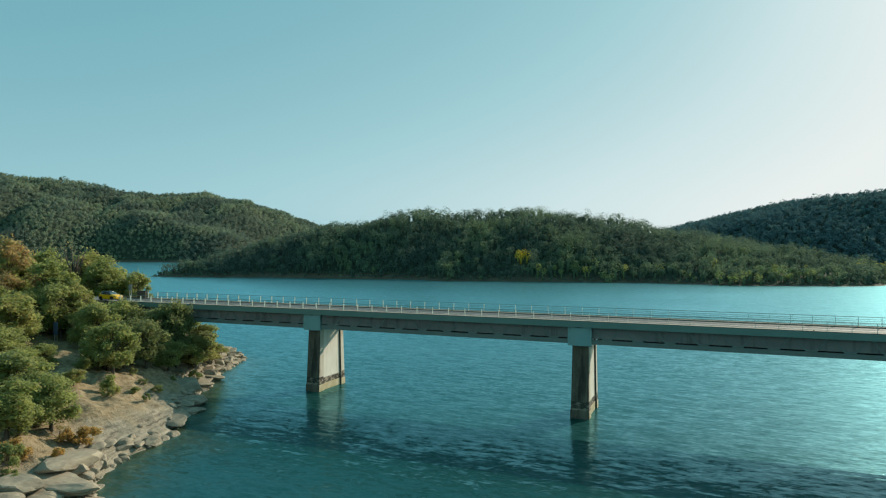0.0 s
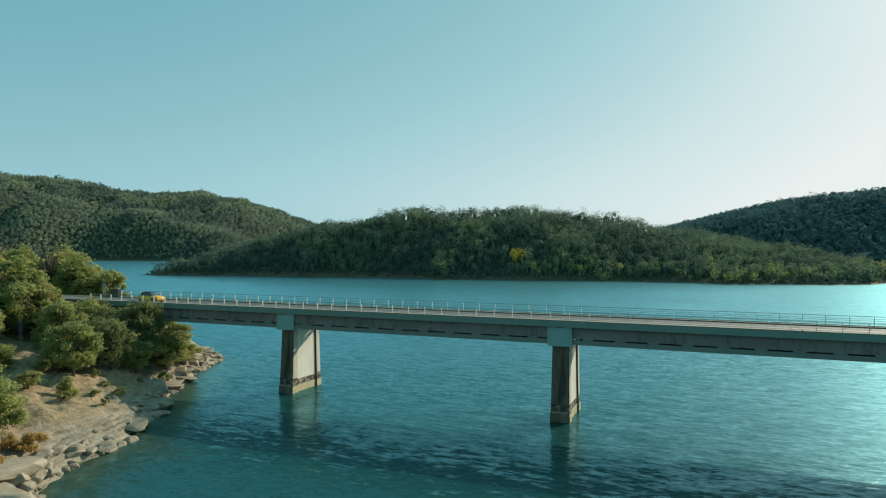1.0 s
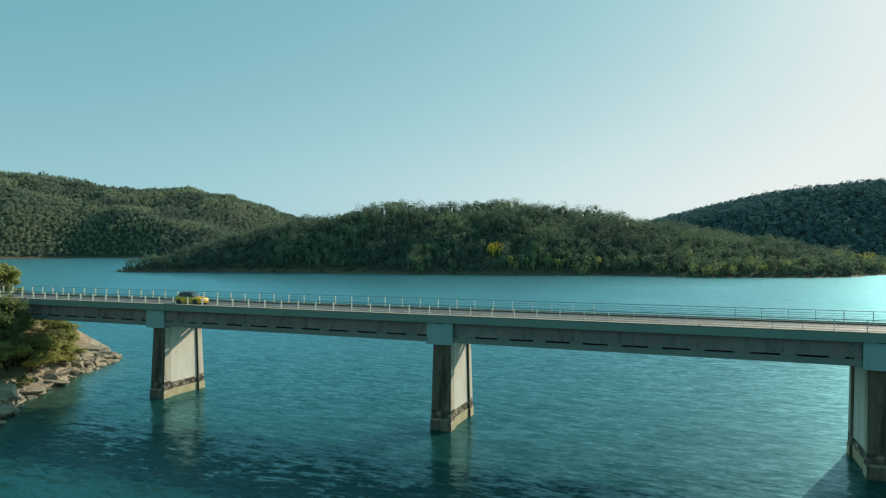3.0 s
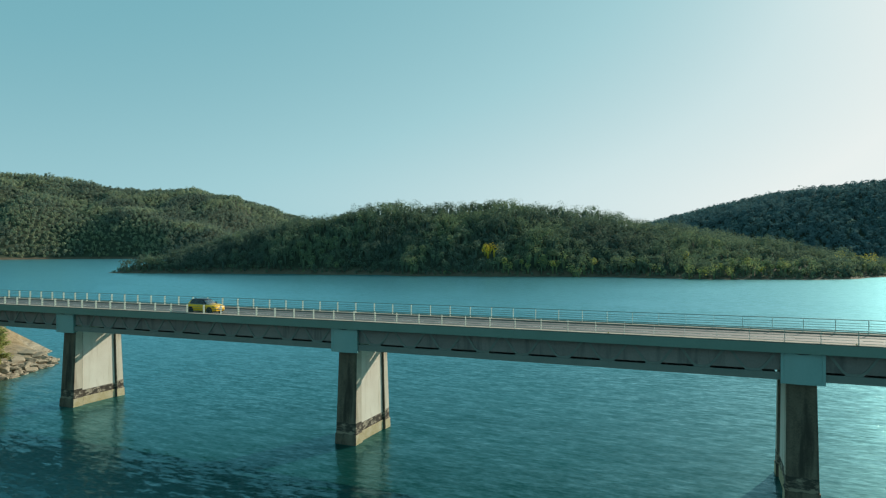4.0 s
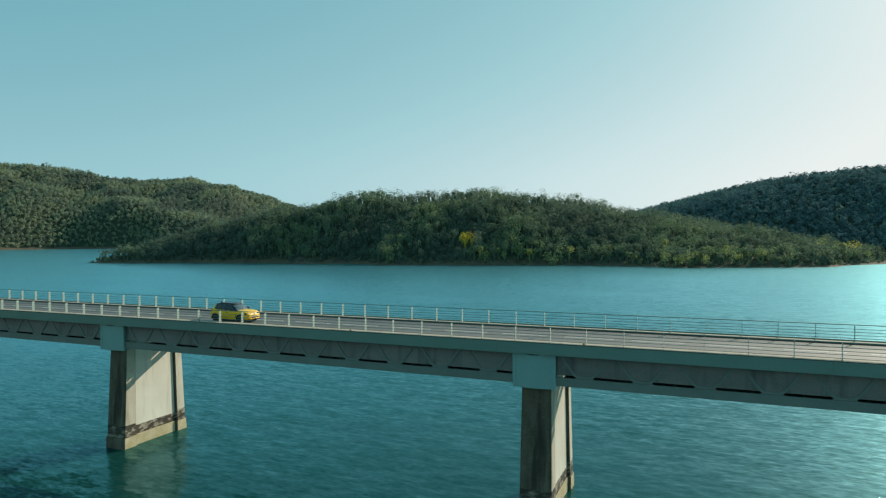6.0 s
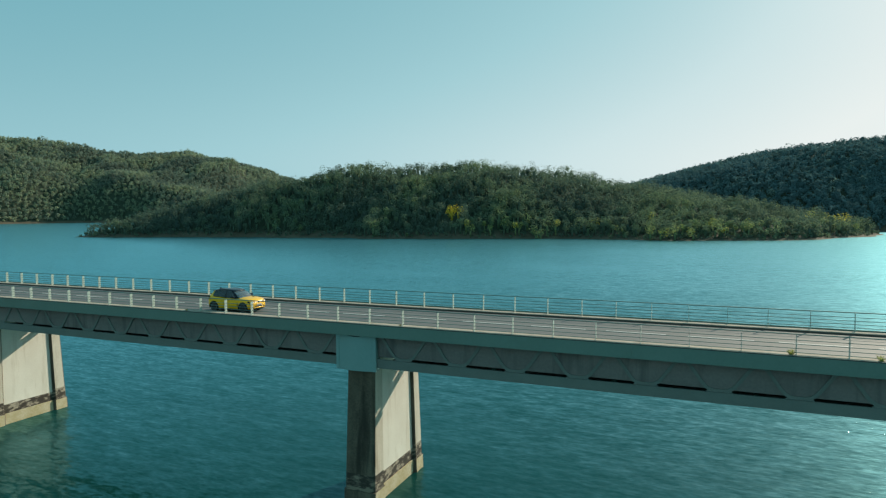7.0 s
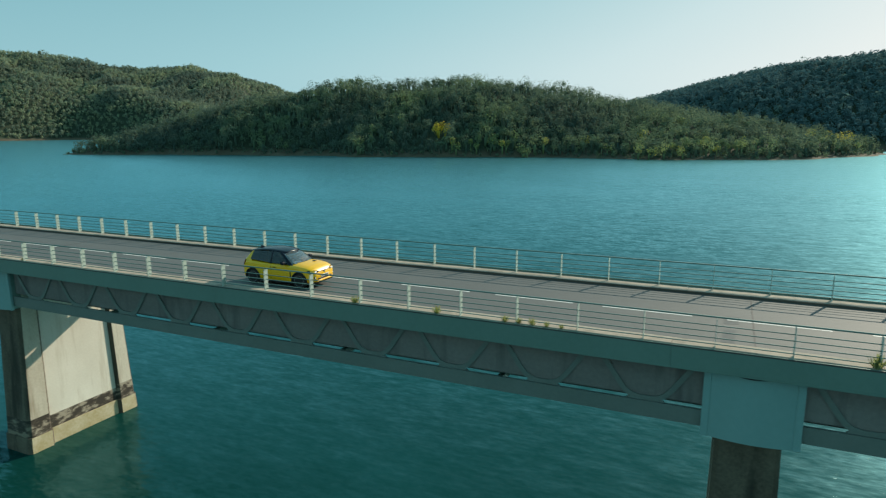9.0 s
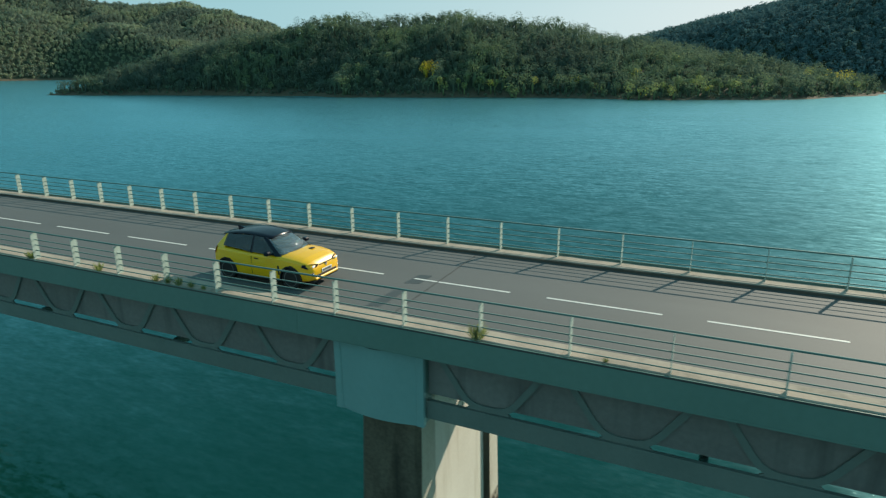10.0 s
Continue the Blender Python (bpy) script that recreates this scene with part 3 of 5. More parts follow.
def pier(x):
    """A pier with two tapered end columns, a thin wall between, a plinth at the water and a curved head casing."""
    p = thing("bridge_pier", pose(x, 0, 0), "concrete bridge pier with stained columns and green casing", "bridge pier", "bridge piers")
    c = CAP_W / 2

    def outline(hx, y0, y1, z, cut=0.16):
        return [(c - hx + cut, y0, z), (c + hx - cut, y0, z), (c + hx, y0 + cut, z), (c + hx, y1 - cut, z), (c + hx - cut, y1, z), (c - hx + cut, y1, z), (c - hx, y1 - cut, z), (c - hx, y0 + cut, z)]

    def lerp(z):
        return (9.2 - z) / 9.2
    for side in (0, 1):
        def ys(z):
            o = 0.45 * lerp(z)
            return (0.55 - o, 1.70 - o * 0.4) if side == 0 else (5.85 + o * 0.4, 6.85 + o)

        def hx(z):
            return 0.96 + 0.12 * lerp(z)
        for name, mat, z0, z1, grow, lab in (("column", M_COLUMN, 2.0, 8.95, 0, "streaked concrete column with shade painted on its noses"), ("column_foot", M_WETLINE, 0.95, 2.0, 0.0, "blackened waterline band"), ("plinth", M_COLUMN, -9.5, 0.95, 0.06, "pale limed plinth")):
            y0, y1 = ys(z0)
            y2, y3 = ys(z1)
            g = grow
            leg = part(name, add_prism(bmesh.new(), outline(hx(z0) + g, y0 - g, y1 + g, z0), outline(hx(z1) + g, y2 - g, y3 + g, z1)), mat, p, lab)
            # brown stains on the noses plus painted shade; x faces carry the sunlit tone
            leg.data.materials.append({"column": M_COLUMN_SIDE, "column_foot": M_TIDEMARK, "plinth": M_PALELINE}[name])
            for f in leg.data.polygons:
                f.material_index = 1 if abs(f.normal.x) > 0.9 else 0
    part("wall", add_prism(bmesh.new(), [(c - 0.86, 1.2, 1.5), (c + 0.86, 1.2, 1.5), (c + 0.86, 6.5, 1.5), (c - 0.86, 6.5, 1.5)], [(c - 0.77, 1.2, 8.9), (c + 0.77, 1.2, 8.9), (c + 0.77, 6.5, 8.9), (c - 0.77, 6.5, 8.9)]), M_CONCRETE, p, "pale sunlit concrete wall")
    part("wall_foot", box(c - 0.87, c + 0.87, 1.2, 6.5, 0.95, 1.75), M_TIDEMARK, p, "blackened waterline band")
    part("wall_plinth", box(c - 0.93, c + 0.93, 1.2, 6.5, -9.5, 0.95), M_PALELINE, p, "pale limed plinth")
    part("cross_head", box(c - 0.90, c + 0.90, 0.7, 7.0, 8.95, 10.955, 0.05), M_CONCRETE, p, "concrete cross head")
    # curved casings in front of the girder joint, one to each side
    for y, out in ((0.0, -1), (7.7, 1)):
        bm = bmesh.new()
        n = 14
        prof = []
        for k in range(n + 1):
            u = k / n
            xx = 0.22 + (CAP_W - 0.44) * u
            prof.append((xx, y + out * 0.16 * math.sin(math.pi * u)))
        prof = [(0.0, y - out * 0.02), (0.0, y + out * 0.03), (0.2, y + out * 0.03)] + prof + [(CAP_W - 0.2, y + out * 0.03), (CAP_W, y + out * 0.03), (CAP_W, y - out * 0.02)]
        back = y - out * 0.10
        low = [(a, b, 8.66) for a, b in prof] + [(CAP_W, back, 8.66), (0, back, 8.66)]
        high = [(a, b, 10.855) for a, b in prof] + [(CAP_W, back, 10.855), (0, back, 10.855)]
        part("head_casing", add_prism(bm, low, high), M_CAP, p, "pale green curved steel casing")
        # black plate stands in for the shade in the gap under the edge beam
        if out < 0:
            arc = [(0.75 + 1.25 * k / 8, 10.855 - 0.085 * math.sin(math.pi * k / 8)) for k in range(9)]
            part("casing_gap", add_prism(bmesh.new(), [(a_, y - 0.175, z_) for a_, z_ in arc], [(a_, y - 0.155, z_) for a_, z_ in arc]), M_BLACK, p, "black plate painted as shade over the casing")
        for xx in (0.06, CAP_W - 0.06):
            part("casing_side", box(xx - 0.03, xx + 0.03, min(back - out * 0.002, back - out * 0.45), max(back - out * 0.002, back - out * 0.45), 8.70, 10.85), M_GREEN, p, "green steel casing side")
    return p


for px in PIERS:
    pier(px)

# joints across the road over the piers, with smoother repaired strips
for px in PIERS:
    c = px + CAP_W / 2
    for y0, y1, w in ((1.1, 2.7, 0.42), (3.3, 4.35, 0.5)):
        foot = [(c - 1.05 + 0.03 * y0, y0), (c - 1.05 + 0.03 * y0 + w, y0 + 0.12), (c - 1.05 + 0.03 * y1 + w, y1), (c - 1.05 + 0.03 * y1 + 0.05, y1 - 0.1)]
        part("joint_patch", add_prism(bmesh.new(), [(a, b, ROAD_Z) for a, b in foot], [(a, b, ROAD_Z + 0.004) for a, b in foot]), M_PATCH, bridge, "dark tarred patch by the joint")
    part("joint", box(c - 0.02, c + 0.03, 0.80, 7.24, ROAD_Z, ROAD_Z + 0.006), M_SEAM_AND_SHADE, bridge, "dark tarred joint")

# centre line dashes
dash = None
k = 0
xd = 38.06 - 4.44 * 44
while xd < X1:
    if dash is None:
        dash = part("centre_dash", box(0, 3.28, -0.05, 0.05, ROAD_Z + 0.001, ROAD_Z + 0.005), M_LINE, bridge, "worn white dash")
        dash.matrix_basis = pose(xd, 3.85, 0)
    else:
        share("centre_dash", dash, bridge, pose(xd, 3.85, 0))
    xd += 4.44


def post_places(known, x0, x1):
    """Posts counted from the one at the second pier, through the known ones, at a common pitch beyond them."""
    ks, xs_ = [k for k, _ in known], [x for _, x in known]
    out = []
    for k in range(-60, 80):
        x = float(np.interp(k, ks, xs_)) + 2.21 * (min(k - ks[0], 0) + max(k - ks[-1], 0))
        if x0 <= x <= x1:
            out.append(x)
    return out


def railing(y, x0, x1, known):
    r = thing("railing", label="pale green metal railing with five rails", category="railing", group="bridge railings")
    post = None
    for at in post_places(known, x0, x1):
        if post is None:
            post = part("post", box(-0.008, 0.008, -0.135, 0.095, -0.12, 0.915), M_POST, r, "pale flat steel post")
            post.matrix_basis = pose(at, y, KERB_Z)
        else:
            share("post", post, r, pose(at, y, KERB_Z))
    top = bmesh.new()
    add_tube(top, [(x0 - 0.3, y, KERB_Z + 0.95), (x1, y, KERB_Z + 0.95)], [0.028, 0.028], 8)
    part("top_rail", top, M_RAIL, r, "green handrail tube", smooth=True)
    for k in range(4):
        b = bmesh.new()
        zz = KERB_Z + 0.10 + 0.195 * k
        add_tube(b, [(x0 - 0.3, y - 0.025, zz), (x1, y - 0.025, zz)], [0.017, 0.017], 6)
        part("rail", b, M_RAIL, r, smooth=True)
    return r


railing(-0.12, -110.6, 75.0, [(-26, -95.0), (-11, -61.7), (0, -37.15), (16, -2.0), (25, 18.2), (28, 25.1), (36, 41.96)])
railing(7.82, -116.8, 75.0, [(-19, -79.9), (0, -37.15), (5, -26.4), (10, -15.4), (17, 0.2), (23, 13.75), (36, 41.77)])

# abutment at the wooded end
abutment = thing("abutment", label="grey concrete bridge abutment in the bank", category="abutment", kind="structure")
part("front_wall", box(-113.9, -111.2, 0.3, 7.4, 1.0, 10.84), M_COLUMN, abutment)
part("wing_wall", box(-121.0, -113.0, -0.55, -0.36, 5.0, 11.60, 0.03), M_COLUMN, abutment)
part("wing_wall", box(-121.0, -113.0, 8.1, 8.4, 5.0, 11.60, 0.03), M_COLUMN, abutment)

# ---------------------------------------------------------------- foliage
RNG = np.random.default_rng(7)


def leaf_quads(centres, normals, size, rng):
    """Square leaf clumps at the centres, about square to the normals."""
    n = len(centres)
    r = rng.normal(size=(n, 3))
    t = np.cross(normals, r)
    t /= np.linalg.norm(t, axis=1, keepdims=True) + 1e-9
    b = np.cross(normals, t)
    s = (size * rng.uniform(0.6, 1.35, n))[:, None]
    k = rng.uniform(0.55, 1.0, (n, 1))
    lift = normals * s * 0.25
    v = np.stack([centres - t * s - b * s * k * 0.4, centres + t * s * 0.2 - b * s * k + lift, centres + t * s + b * s * k * 0.3, centres - t * s * 0.3 + b * s * k + lift], 1)
    return v.reshape(-1, 3), np.arange(n * 4).reshape(n, 4)


def unit(v):
    return v / (np.linalg.norm(v, axis=1, keepdims=True) + 1e-9)


CUBE = np.array([(-1, -1, -1), (1, -1, -1), (1, 1, -1), (-1, 1, -1), (-1, -1, 1), (1, -1, 1), (1, 1, 1), (-1, 1, 1)], float)
CUBE_F = np.array([(0, 3, 2, 1), (4, 5, 6, 7), (0, 1, 5, 4), (1, 2, 6, 5), (2, 3, 7, 6), (3, 0, 4, 7)])


def woods(name, xs, ys, radius, tall, leaves, size, tints, label, mat=M_WOODS, puff=0.8):
    """Many far trees in one mesh: each a dark core under a shell of leaf clumps, grouped in a few lobes."""
    n = len(xs)
    zs = height(xs, ys)
    lobes = 3
    tree = np.repeat(np.arange(n), lobes)
    lob_off = RNG.normal(size=(n * lobes, 3)) * np.array([0.34, 0.34, 0.24])
    lob_r = radius[tree] * RNG.uniform(0.52, 0.78, n * lobes)
    cz = zs + tall - radius * 0.95
    lob_c = np.stack([xs[tree], ys[tree], cz[tree]], 1) + lob_off * radius[tree][:, None]
    per = leaves // lobes
    li = np.repeat(np.arange(n * lobes), per)
    d = unit(RNG.normal(size=(len(li), 3)) + np.array([0, 0, 0.25]))
    pos = lob_c[li] + d * (lob_r[li] * RNG.uniform(0.82, 1.08, len(li)))[:, None] * np.array([1, 1, 1.1])
    nor = unit(d * puff + np.array([0, 0, 0.4]) + RNG.normal(size=d.shape) * 0.25)
    v1, f1 = leaf_quads(pos, nor, np.full(len(li), size), RNG)
    t1 = np.repeat(np.clip(tints[tree][li] + RNG.normal(size=len(li)) * 0.05, 0, 1), 4)
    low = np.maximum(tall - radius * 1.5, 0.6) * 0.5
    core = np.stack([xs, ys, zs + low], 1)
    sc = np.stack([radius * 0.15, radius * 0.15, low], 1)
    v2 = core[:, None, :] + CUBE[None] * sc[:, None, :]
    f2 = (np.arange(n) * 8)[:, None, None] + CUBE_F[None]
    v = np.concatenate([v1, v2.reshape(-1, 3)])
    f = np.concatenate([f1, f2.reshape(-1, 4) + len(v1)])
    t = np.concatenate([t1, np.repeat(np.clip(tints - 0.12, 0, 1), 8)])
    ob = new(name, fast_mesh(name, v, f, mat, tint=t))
    return tagged(ob, label, "woods", kind="stuff")


def scatter(x0, x1, y0, y1, step, keep):
    gx_, gy_ = np.meshgrid(np.arange(x0, x1, step), np.arange(y0, y1, step))
    x = gx_.ravel() + RNG.uniform(-0.48, 0.48, gx_.size) * step
    y = gy_.ravel() + RNG.uniform(-0.48, 0.48, gx_.size) * step
    ok = keep(x, y)
    return x[ok], y[ok]


def ridge_y(x, line):
    return np.interp(x, [p[0] for p in line], [p[1] for p in line])


# the wooded island, thinner on its far side
def island_tree(x, y):
    g = ridge(x, y, ISLAND, 1, 0.1)
    return (g > 1.3) & ~((np.abs(x + 146) < 8.0) & (y < 386) & (y > 361))


front = scatter(-470, 140, 280, 620, 4.9, lambda x, y: island_tree(x, y) & (y < ridge_y(x, ISLAND) + 16))
behind = scatter(-470, 140, 280, 620, 8.5, lambda x, y: island_tree(x, y) & (y >= ridge_y(x, ISLAND) + 16))
xs, ys = np.concatenate([front[0], behind[0]]), np.concatenate([front[1], behind[1]])
zi = height(xs, ys)
clump = fbm(xs / 38, ys / 38, 51, 3)
tint = np.clip(0.19 + 0.34 * clump + RNG.normal(size=len(xs)) * 0.10, 0.0, 0.60)
low_right = np.clip(1 - zi / 20, 0, 1) * np.clip((xs + 260) / 120, 0, 1)
tint = np.clip(tint + 0.36 * low_right * RNG.uniform(0, 1, len(xs)) ** 1.3, 0, 0.72)
tint = np.where((low_right > 0.55) & (RNG.uniform(0, 1, len(xs)) < 0.05), 0.78, tint)
tint = np.where(np.hypot(xs - 98, ys - 484) < 10, 0.82, tint)
rad = (2.1 + 3.4 * RNG.uniform(0, 1, len(xs)) ** 2.2) * (1 - 0.12 * low_right)
rad[len(front[0]):] *= 1.6
tall = rad * RNG.uniform(1.3, 2.0, len(xs)) + 2.8 + 2.0 * clump + 2.6 * fbm(xs / 13, ys / 13, 57, 2)
spike = RNG.uniform(0, 1, len(xs)) < 0.05
tall = np.where(spike, tall + 2.2, tall)
woods("island_woods", xs, ys, rad, tall, 108, 0.42, tint, "dense green oak woods on the island slope")
# its undergrowth along the water
xs, ys = scatter(-470, 140, 280, 520, 3.6, lambda x, y: (ridge(x, y, ISLAND, 1, 0.1) > 0.5) & (ridge(x, y, ISLAND, 1, 0.1) < 5.0))
woods("shore_scrub", xs, ys, RNG.uniform(1.1, 2.0, len(xs)), RNG.uniform(1.8, 3.4, len(xs)), 28, 0.45, np.clip(RNG.normal(size=len(xs)) * 0.12 + 0.28, 0, 0.7), "low green scrub along the island shore")
# the golden tree and pale neighbours on the island
gx1 = np.array([-146.0, -142.0, -149.0, -104.0, -84.0, -80.0, -12.0, -6.0, 2.0, 12.0, 103.0, 109.0])
gy1 = np.array([376.0, 378.0, 379.0, 372.0, 370.0, 366.0, 364.0, 363.0, 364.0, 367.0, 472.0, 480.0])
woods("autumn_trees", gx1, gy1, np.array([4.4, 3.8, 3.4, 4.2, 4.2, 3.2, 3.4, 3.0, 3.6, 3.0, 6.0, 5.2]), np.array([11.6, 9.4, 8.8, 10, 9, 8, 9.5, 8.0, 9.6, 8.0, 13, 10.5]), 120, 0.5, np.array([1.0, 0.97, 0.92, 0.66, 0.68, 0.66, 0.70, 0.74, 0.68, 0.72, 0.88, 0.84]), "golden and yellow-green trees near the island shore")
# the far hill across the channel
xs, ys = scatter(-2000, -880, 560, 1700, 8.4, lambda x, y: (ridge(x, y, LEFT_HILL, 2, 0.22, 0.9) > 2.0) & (x * 0.84 - y * 0.54 > -2600) & (y < np.interp(x, [p[0] for p in LEFT_HILL], [p[1] for p in LEFT_HILL]) + 90))
tint = np.clip(0.30 + 0.42 * fbm(xs / 80, ys / 80, 61, 3) + RNG.normal(size=len(xs)) * 0.11, 0.02, 0.66)
tint = np.where((height(xs, ys) < 9) & (RNG.uniform(0, 1, len(xs)) < 0.4), 0.72, tint)
rad = RNG.uniform(2.8, 5.0, len(xs))
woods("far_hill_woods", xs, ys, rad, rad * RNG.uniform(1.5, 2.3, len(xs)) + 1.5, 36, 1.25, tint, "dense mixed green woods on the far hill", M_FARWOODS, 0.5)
# the hill behind the island's low end
xs, ys = scatter(-170, 420, 520, 900, 5.8, lambda x, y: (ridge(x, y, RIGHT_HILL, 3, 0.15, 0.4) > 1.5) & (y < ridge_y(x, RIGHT_HILL) + 22))
tint = np.clip(0.10 + 0.16 * fbm(xs / 40, ys / 40, 71, 3) + RNG.normal(size=len(xs)) * 0.05, 0.0, 0.4)
pale = RNG.uniform(0, 1, len(xs)) < 0.025
tint = np.where(pale, 0.65, tint)
rad = np.where(pale, RNG.uniform(3.6, 5.4, len(xs)), RNG.uniform(2.6, 4.2, len(xs)))
woods("right_hill_woods", xs, ys, rad, 4.6 + rad * RNG.uniform(0.35, 0.9, len(xs)), 75, 0.72, tint, "dark woods on the hill behind the island, colour blued for haze", M_HAZYWOODS, 0.45)


def tree_template(seed, tall, spread, tint, lobes, leaf, label, category="tree", bare=False, bush=False, leafage=700):
    """A tree of trunk, limbs and a crown of leaf clumps; its foot is at the origin."""
    rnd = random.Random(seed)
    rng = np.random.default_rng(seed)
    root = thing("bush" if bush else "tree", pose(0, 0, -60), label, category, "bank trees")
    bm = bmesh.new()
    lean = (rnd.uniform(-0.08, 0.08) * tall, rnd.uniform(-0.08, 0.08) * tall)
    fork = tall * (0.12 if bush else 0.34)
    r0 = 0.03 * tall if not bush else 0.018 * tall
    add_tube(bm, [(0, 0, -0.8), (0, 0, 0.1), (lean[0] * 0.4, lean[1] * 0.4, fork), (lean[0], lean[1], tall * 0.72)], [r0 * 1.4, r0, r0 * 0.75, r0 * 0.25], 8)
    centres = []
    for k in range(lobes):
        a = 2 * math.pi * k / lobes * 2.4 + rnd.uniform(-0.4, 0.4)
        u = rnd.uniform(0.25, 1.0)
        z = tall * ((0.16 if bush else 0.22) + (0.72 if bush else 0.66) * rnd.random())
        shape = math.sin(math.pi * min(1, max(0.12, (z / tall - (0.0 if bush else 0.05)) / (1.05 if bush else 1.0)))) ** 0.6
        c = Vector((lean[0] * z / tall + spread * 0.78 * u * shape * math.cos(a), lean[1] * z / tall + spread * 0.78 * u * shape * math.sin(a), z))
        centres.append((c, spread * rnd.uniform(0.12, 0.27)))
        s = Vector((lean[0] * 0.5, lean[1] * 0.5, fork + (z - fork) * rnd.uniform(0.0, 0.4)))
        m = (s + c) / 2 + Vector((0, 0, -0.04 * tall))
        add_tube(bm, [s, m, c], [r0 * 0.45, r0 * 0.30, r0 * 0.10], 5)
    part("trunk", bm, M_BARK, root, "grey-brown trunk and limbs", smooth=True)
    centres.append((Vector((lean[0], lean[1], tall * 0.9)), spread * 0.24))
    vs, fs, ts, off = [], [], [], 0
    for c, r in centres:
        n = int((120 if bare else leafage) * (r / (0.33 * spread)) ** 2)
        d = unit(rng.normal(size=(n, 3)) + np.array([0, 0, 0.2]))
        lump = 1 + 0.28 * np.sin(d[:, 0] * 5 + r * 40) * np.sin(d[:, 1] * 5 + 2) + 0.2 * np.sin(d[:, 2] * 7 + r * 17)
        p = np.array(c) + d * (r * lump * (0.3 + 1.15 * rng.uniform(0, 1, n) ** 0.8))[:, None] * np.array([1, 1, 0.85])
        v, f = leaf_quads(p, unit(d + np.array([0, 0, 0.4]) + rng.normal(size=d.shape) * 0.6), np.full(n, leaf), rng)
        vs.append(v)
        fs.append(f + off)
        off += len(v)
        ts.append(np.repeat(np.clip(tint + rnd.uniform(-0.07, 0.07) + rng.normal(size=n) * 0.05, 0, 1), 4))
    crown = new("crown", fast_mesh("crown", np.concatenate(vs), np.concatenate(fs), M_LEAF, tint=np.concatenate(ts)))
    crown.parent = root
    return root


TREES = {
    "dark": [tree_template(s, 8.0, 3.4, 0.20, 46, 0.135, "dark green leafy oak on the lake bank") for s in (11, 12)],
    "mid": [tree_template(s, 7.5, 3.4, 0.42, 46, 0.135, "green leafy tree on the lake bank") for s in (13, 14, 15)],
    "bright": [tree_template(s, 8.0, 3.3, 0.56, 46, 0.135, "fresh yellow-green tree on the lake bank") for s in (16, 17)],
    "olive": [tree_template(s, 8.0, 3.4, 0.46, 46, 0.13, "grey-olive leafy tree on the lake bank") for s in (18, 19)],
    "brown": [tree_template(20, 6.0, 2.4, 0.72, 12, 0.13, "half-bare browning tree on the dry bank", bare=True)],
    "dead": [tree_template(24, 9.0, 3.0, 0.70, 22, 0.12, "leafless grey tree with a few brown leaves", leafage=14)],
    "rust": [tree_template(25, 8.0, 3.4, 0.77, 42, 0.13, "brown autumn tree on the lake bank", leafage=520)],
    "gold": [tree_template(21, 1.6, 1.2, 0.92, 12, 0.07, "low orange autumn shrub on the dry bank", "shrub", bush=True)],
    "shrub": [tree_template(s, 2.4, 1.7, t, 12, 0.09, "low dusty green shrub on the rocky bank", "shrub", bush=True) for s, t in ((22, 0.3), (23, 0.5))],
}
BASE_SIZE = {"dark": (8.0, 3.4), "mid": (7.5, 3.4), "bright": (8.0, 3.3), "olive": (8.0, 3.4), "brown": (6.0, 2.4), "dead": (9.0, 3.0), "rust": (8.0, 3.4), "gold": (1.6, 1.2), "shrub": (2.4, 1.7)}
USED = {}


def plant(kind, x, y, tall, spread):
    """Stands a tree of that kind on the ground at x, y."""
    pick = random.Random(int(x * 13 + y * 7)).randrange(len(TREES[kind]))
    t = TREES[kind][pick]
    bt, bs = BASE_SIZE[kind]
    z = float(height(np.array([x]), np.array([y]))[0])
    m = pose(x, y, z - 0.05, 0, 0, (x * 37 + y * 91) % 360) @ Matrix.Diagonal((spread / bs, spread / bs, tall / bt, 1))
    if (kind, pick) in USED:
        return copy_thing(t, m)
    USED[(kind, pick)] = True
    t.matrix_basis = m
    return t


for row in (("mid", -124.0, 15.5, 8.5, 3.2), ("rust", -122.5, -5.5, 7.4, 3.4), ("mid", -113.0, -8.6, 7.4, 4.3), ("bright", -108.0, -19.7, 7.4, 4.3),
            ("mid", -104.0, -10.4, 7.0, 3.8), ("mid", -89.6, -19.0, 5.6, 3.4), ("olive", -132.0, 14.0, 9.0, 4.2), ("bright", -129.0, 15.5, 8.0, 3.8), ("olive", -146.0, 14.0, 12.0, 5.0), ("olive", -118.0, -5.6, 6.4, 3.4), ("bright", -113.6, -5.6, 5.6, 3.2), ("mid", -109.0, -6.4, 6.0, 3.4), ("olive", -104.6, -5.4, 6.4, 3.4), ("rust", -126.0, -9.0, 9.4, 4.2), ("dark", -93.4, -12.6, 6.2, 3.4), ("dark", -95.2, -3.4, 10.0, 3.0),
            ("dark", -98.8, -3.6, 6.6, 3.6), ("bright", -93.8, -1.2, 6.6, 3.6), ("dark", -96.1, -4.8, 7.1, 4.2), ("dark", -92.0, -11.8, 5.2, 3.4),
            ("mid", -86.0, -33.6, 5.6, 3.4), ("mid", -78.3, -35.0, 5.5, 2.7)):
    plant(*row)
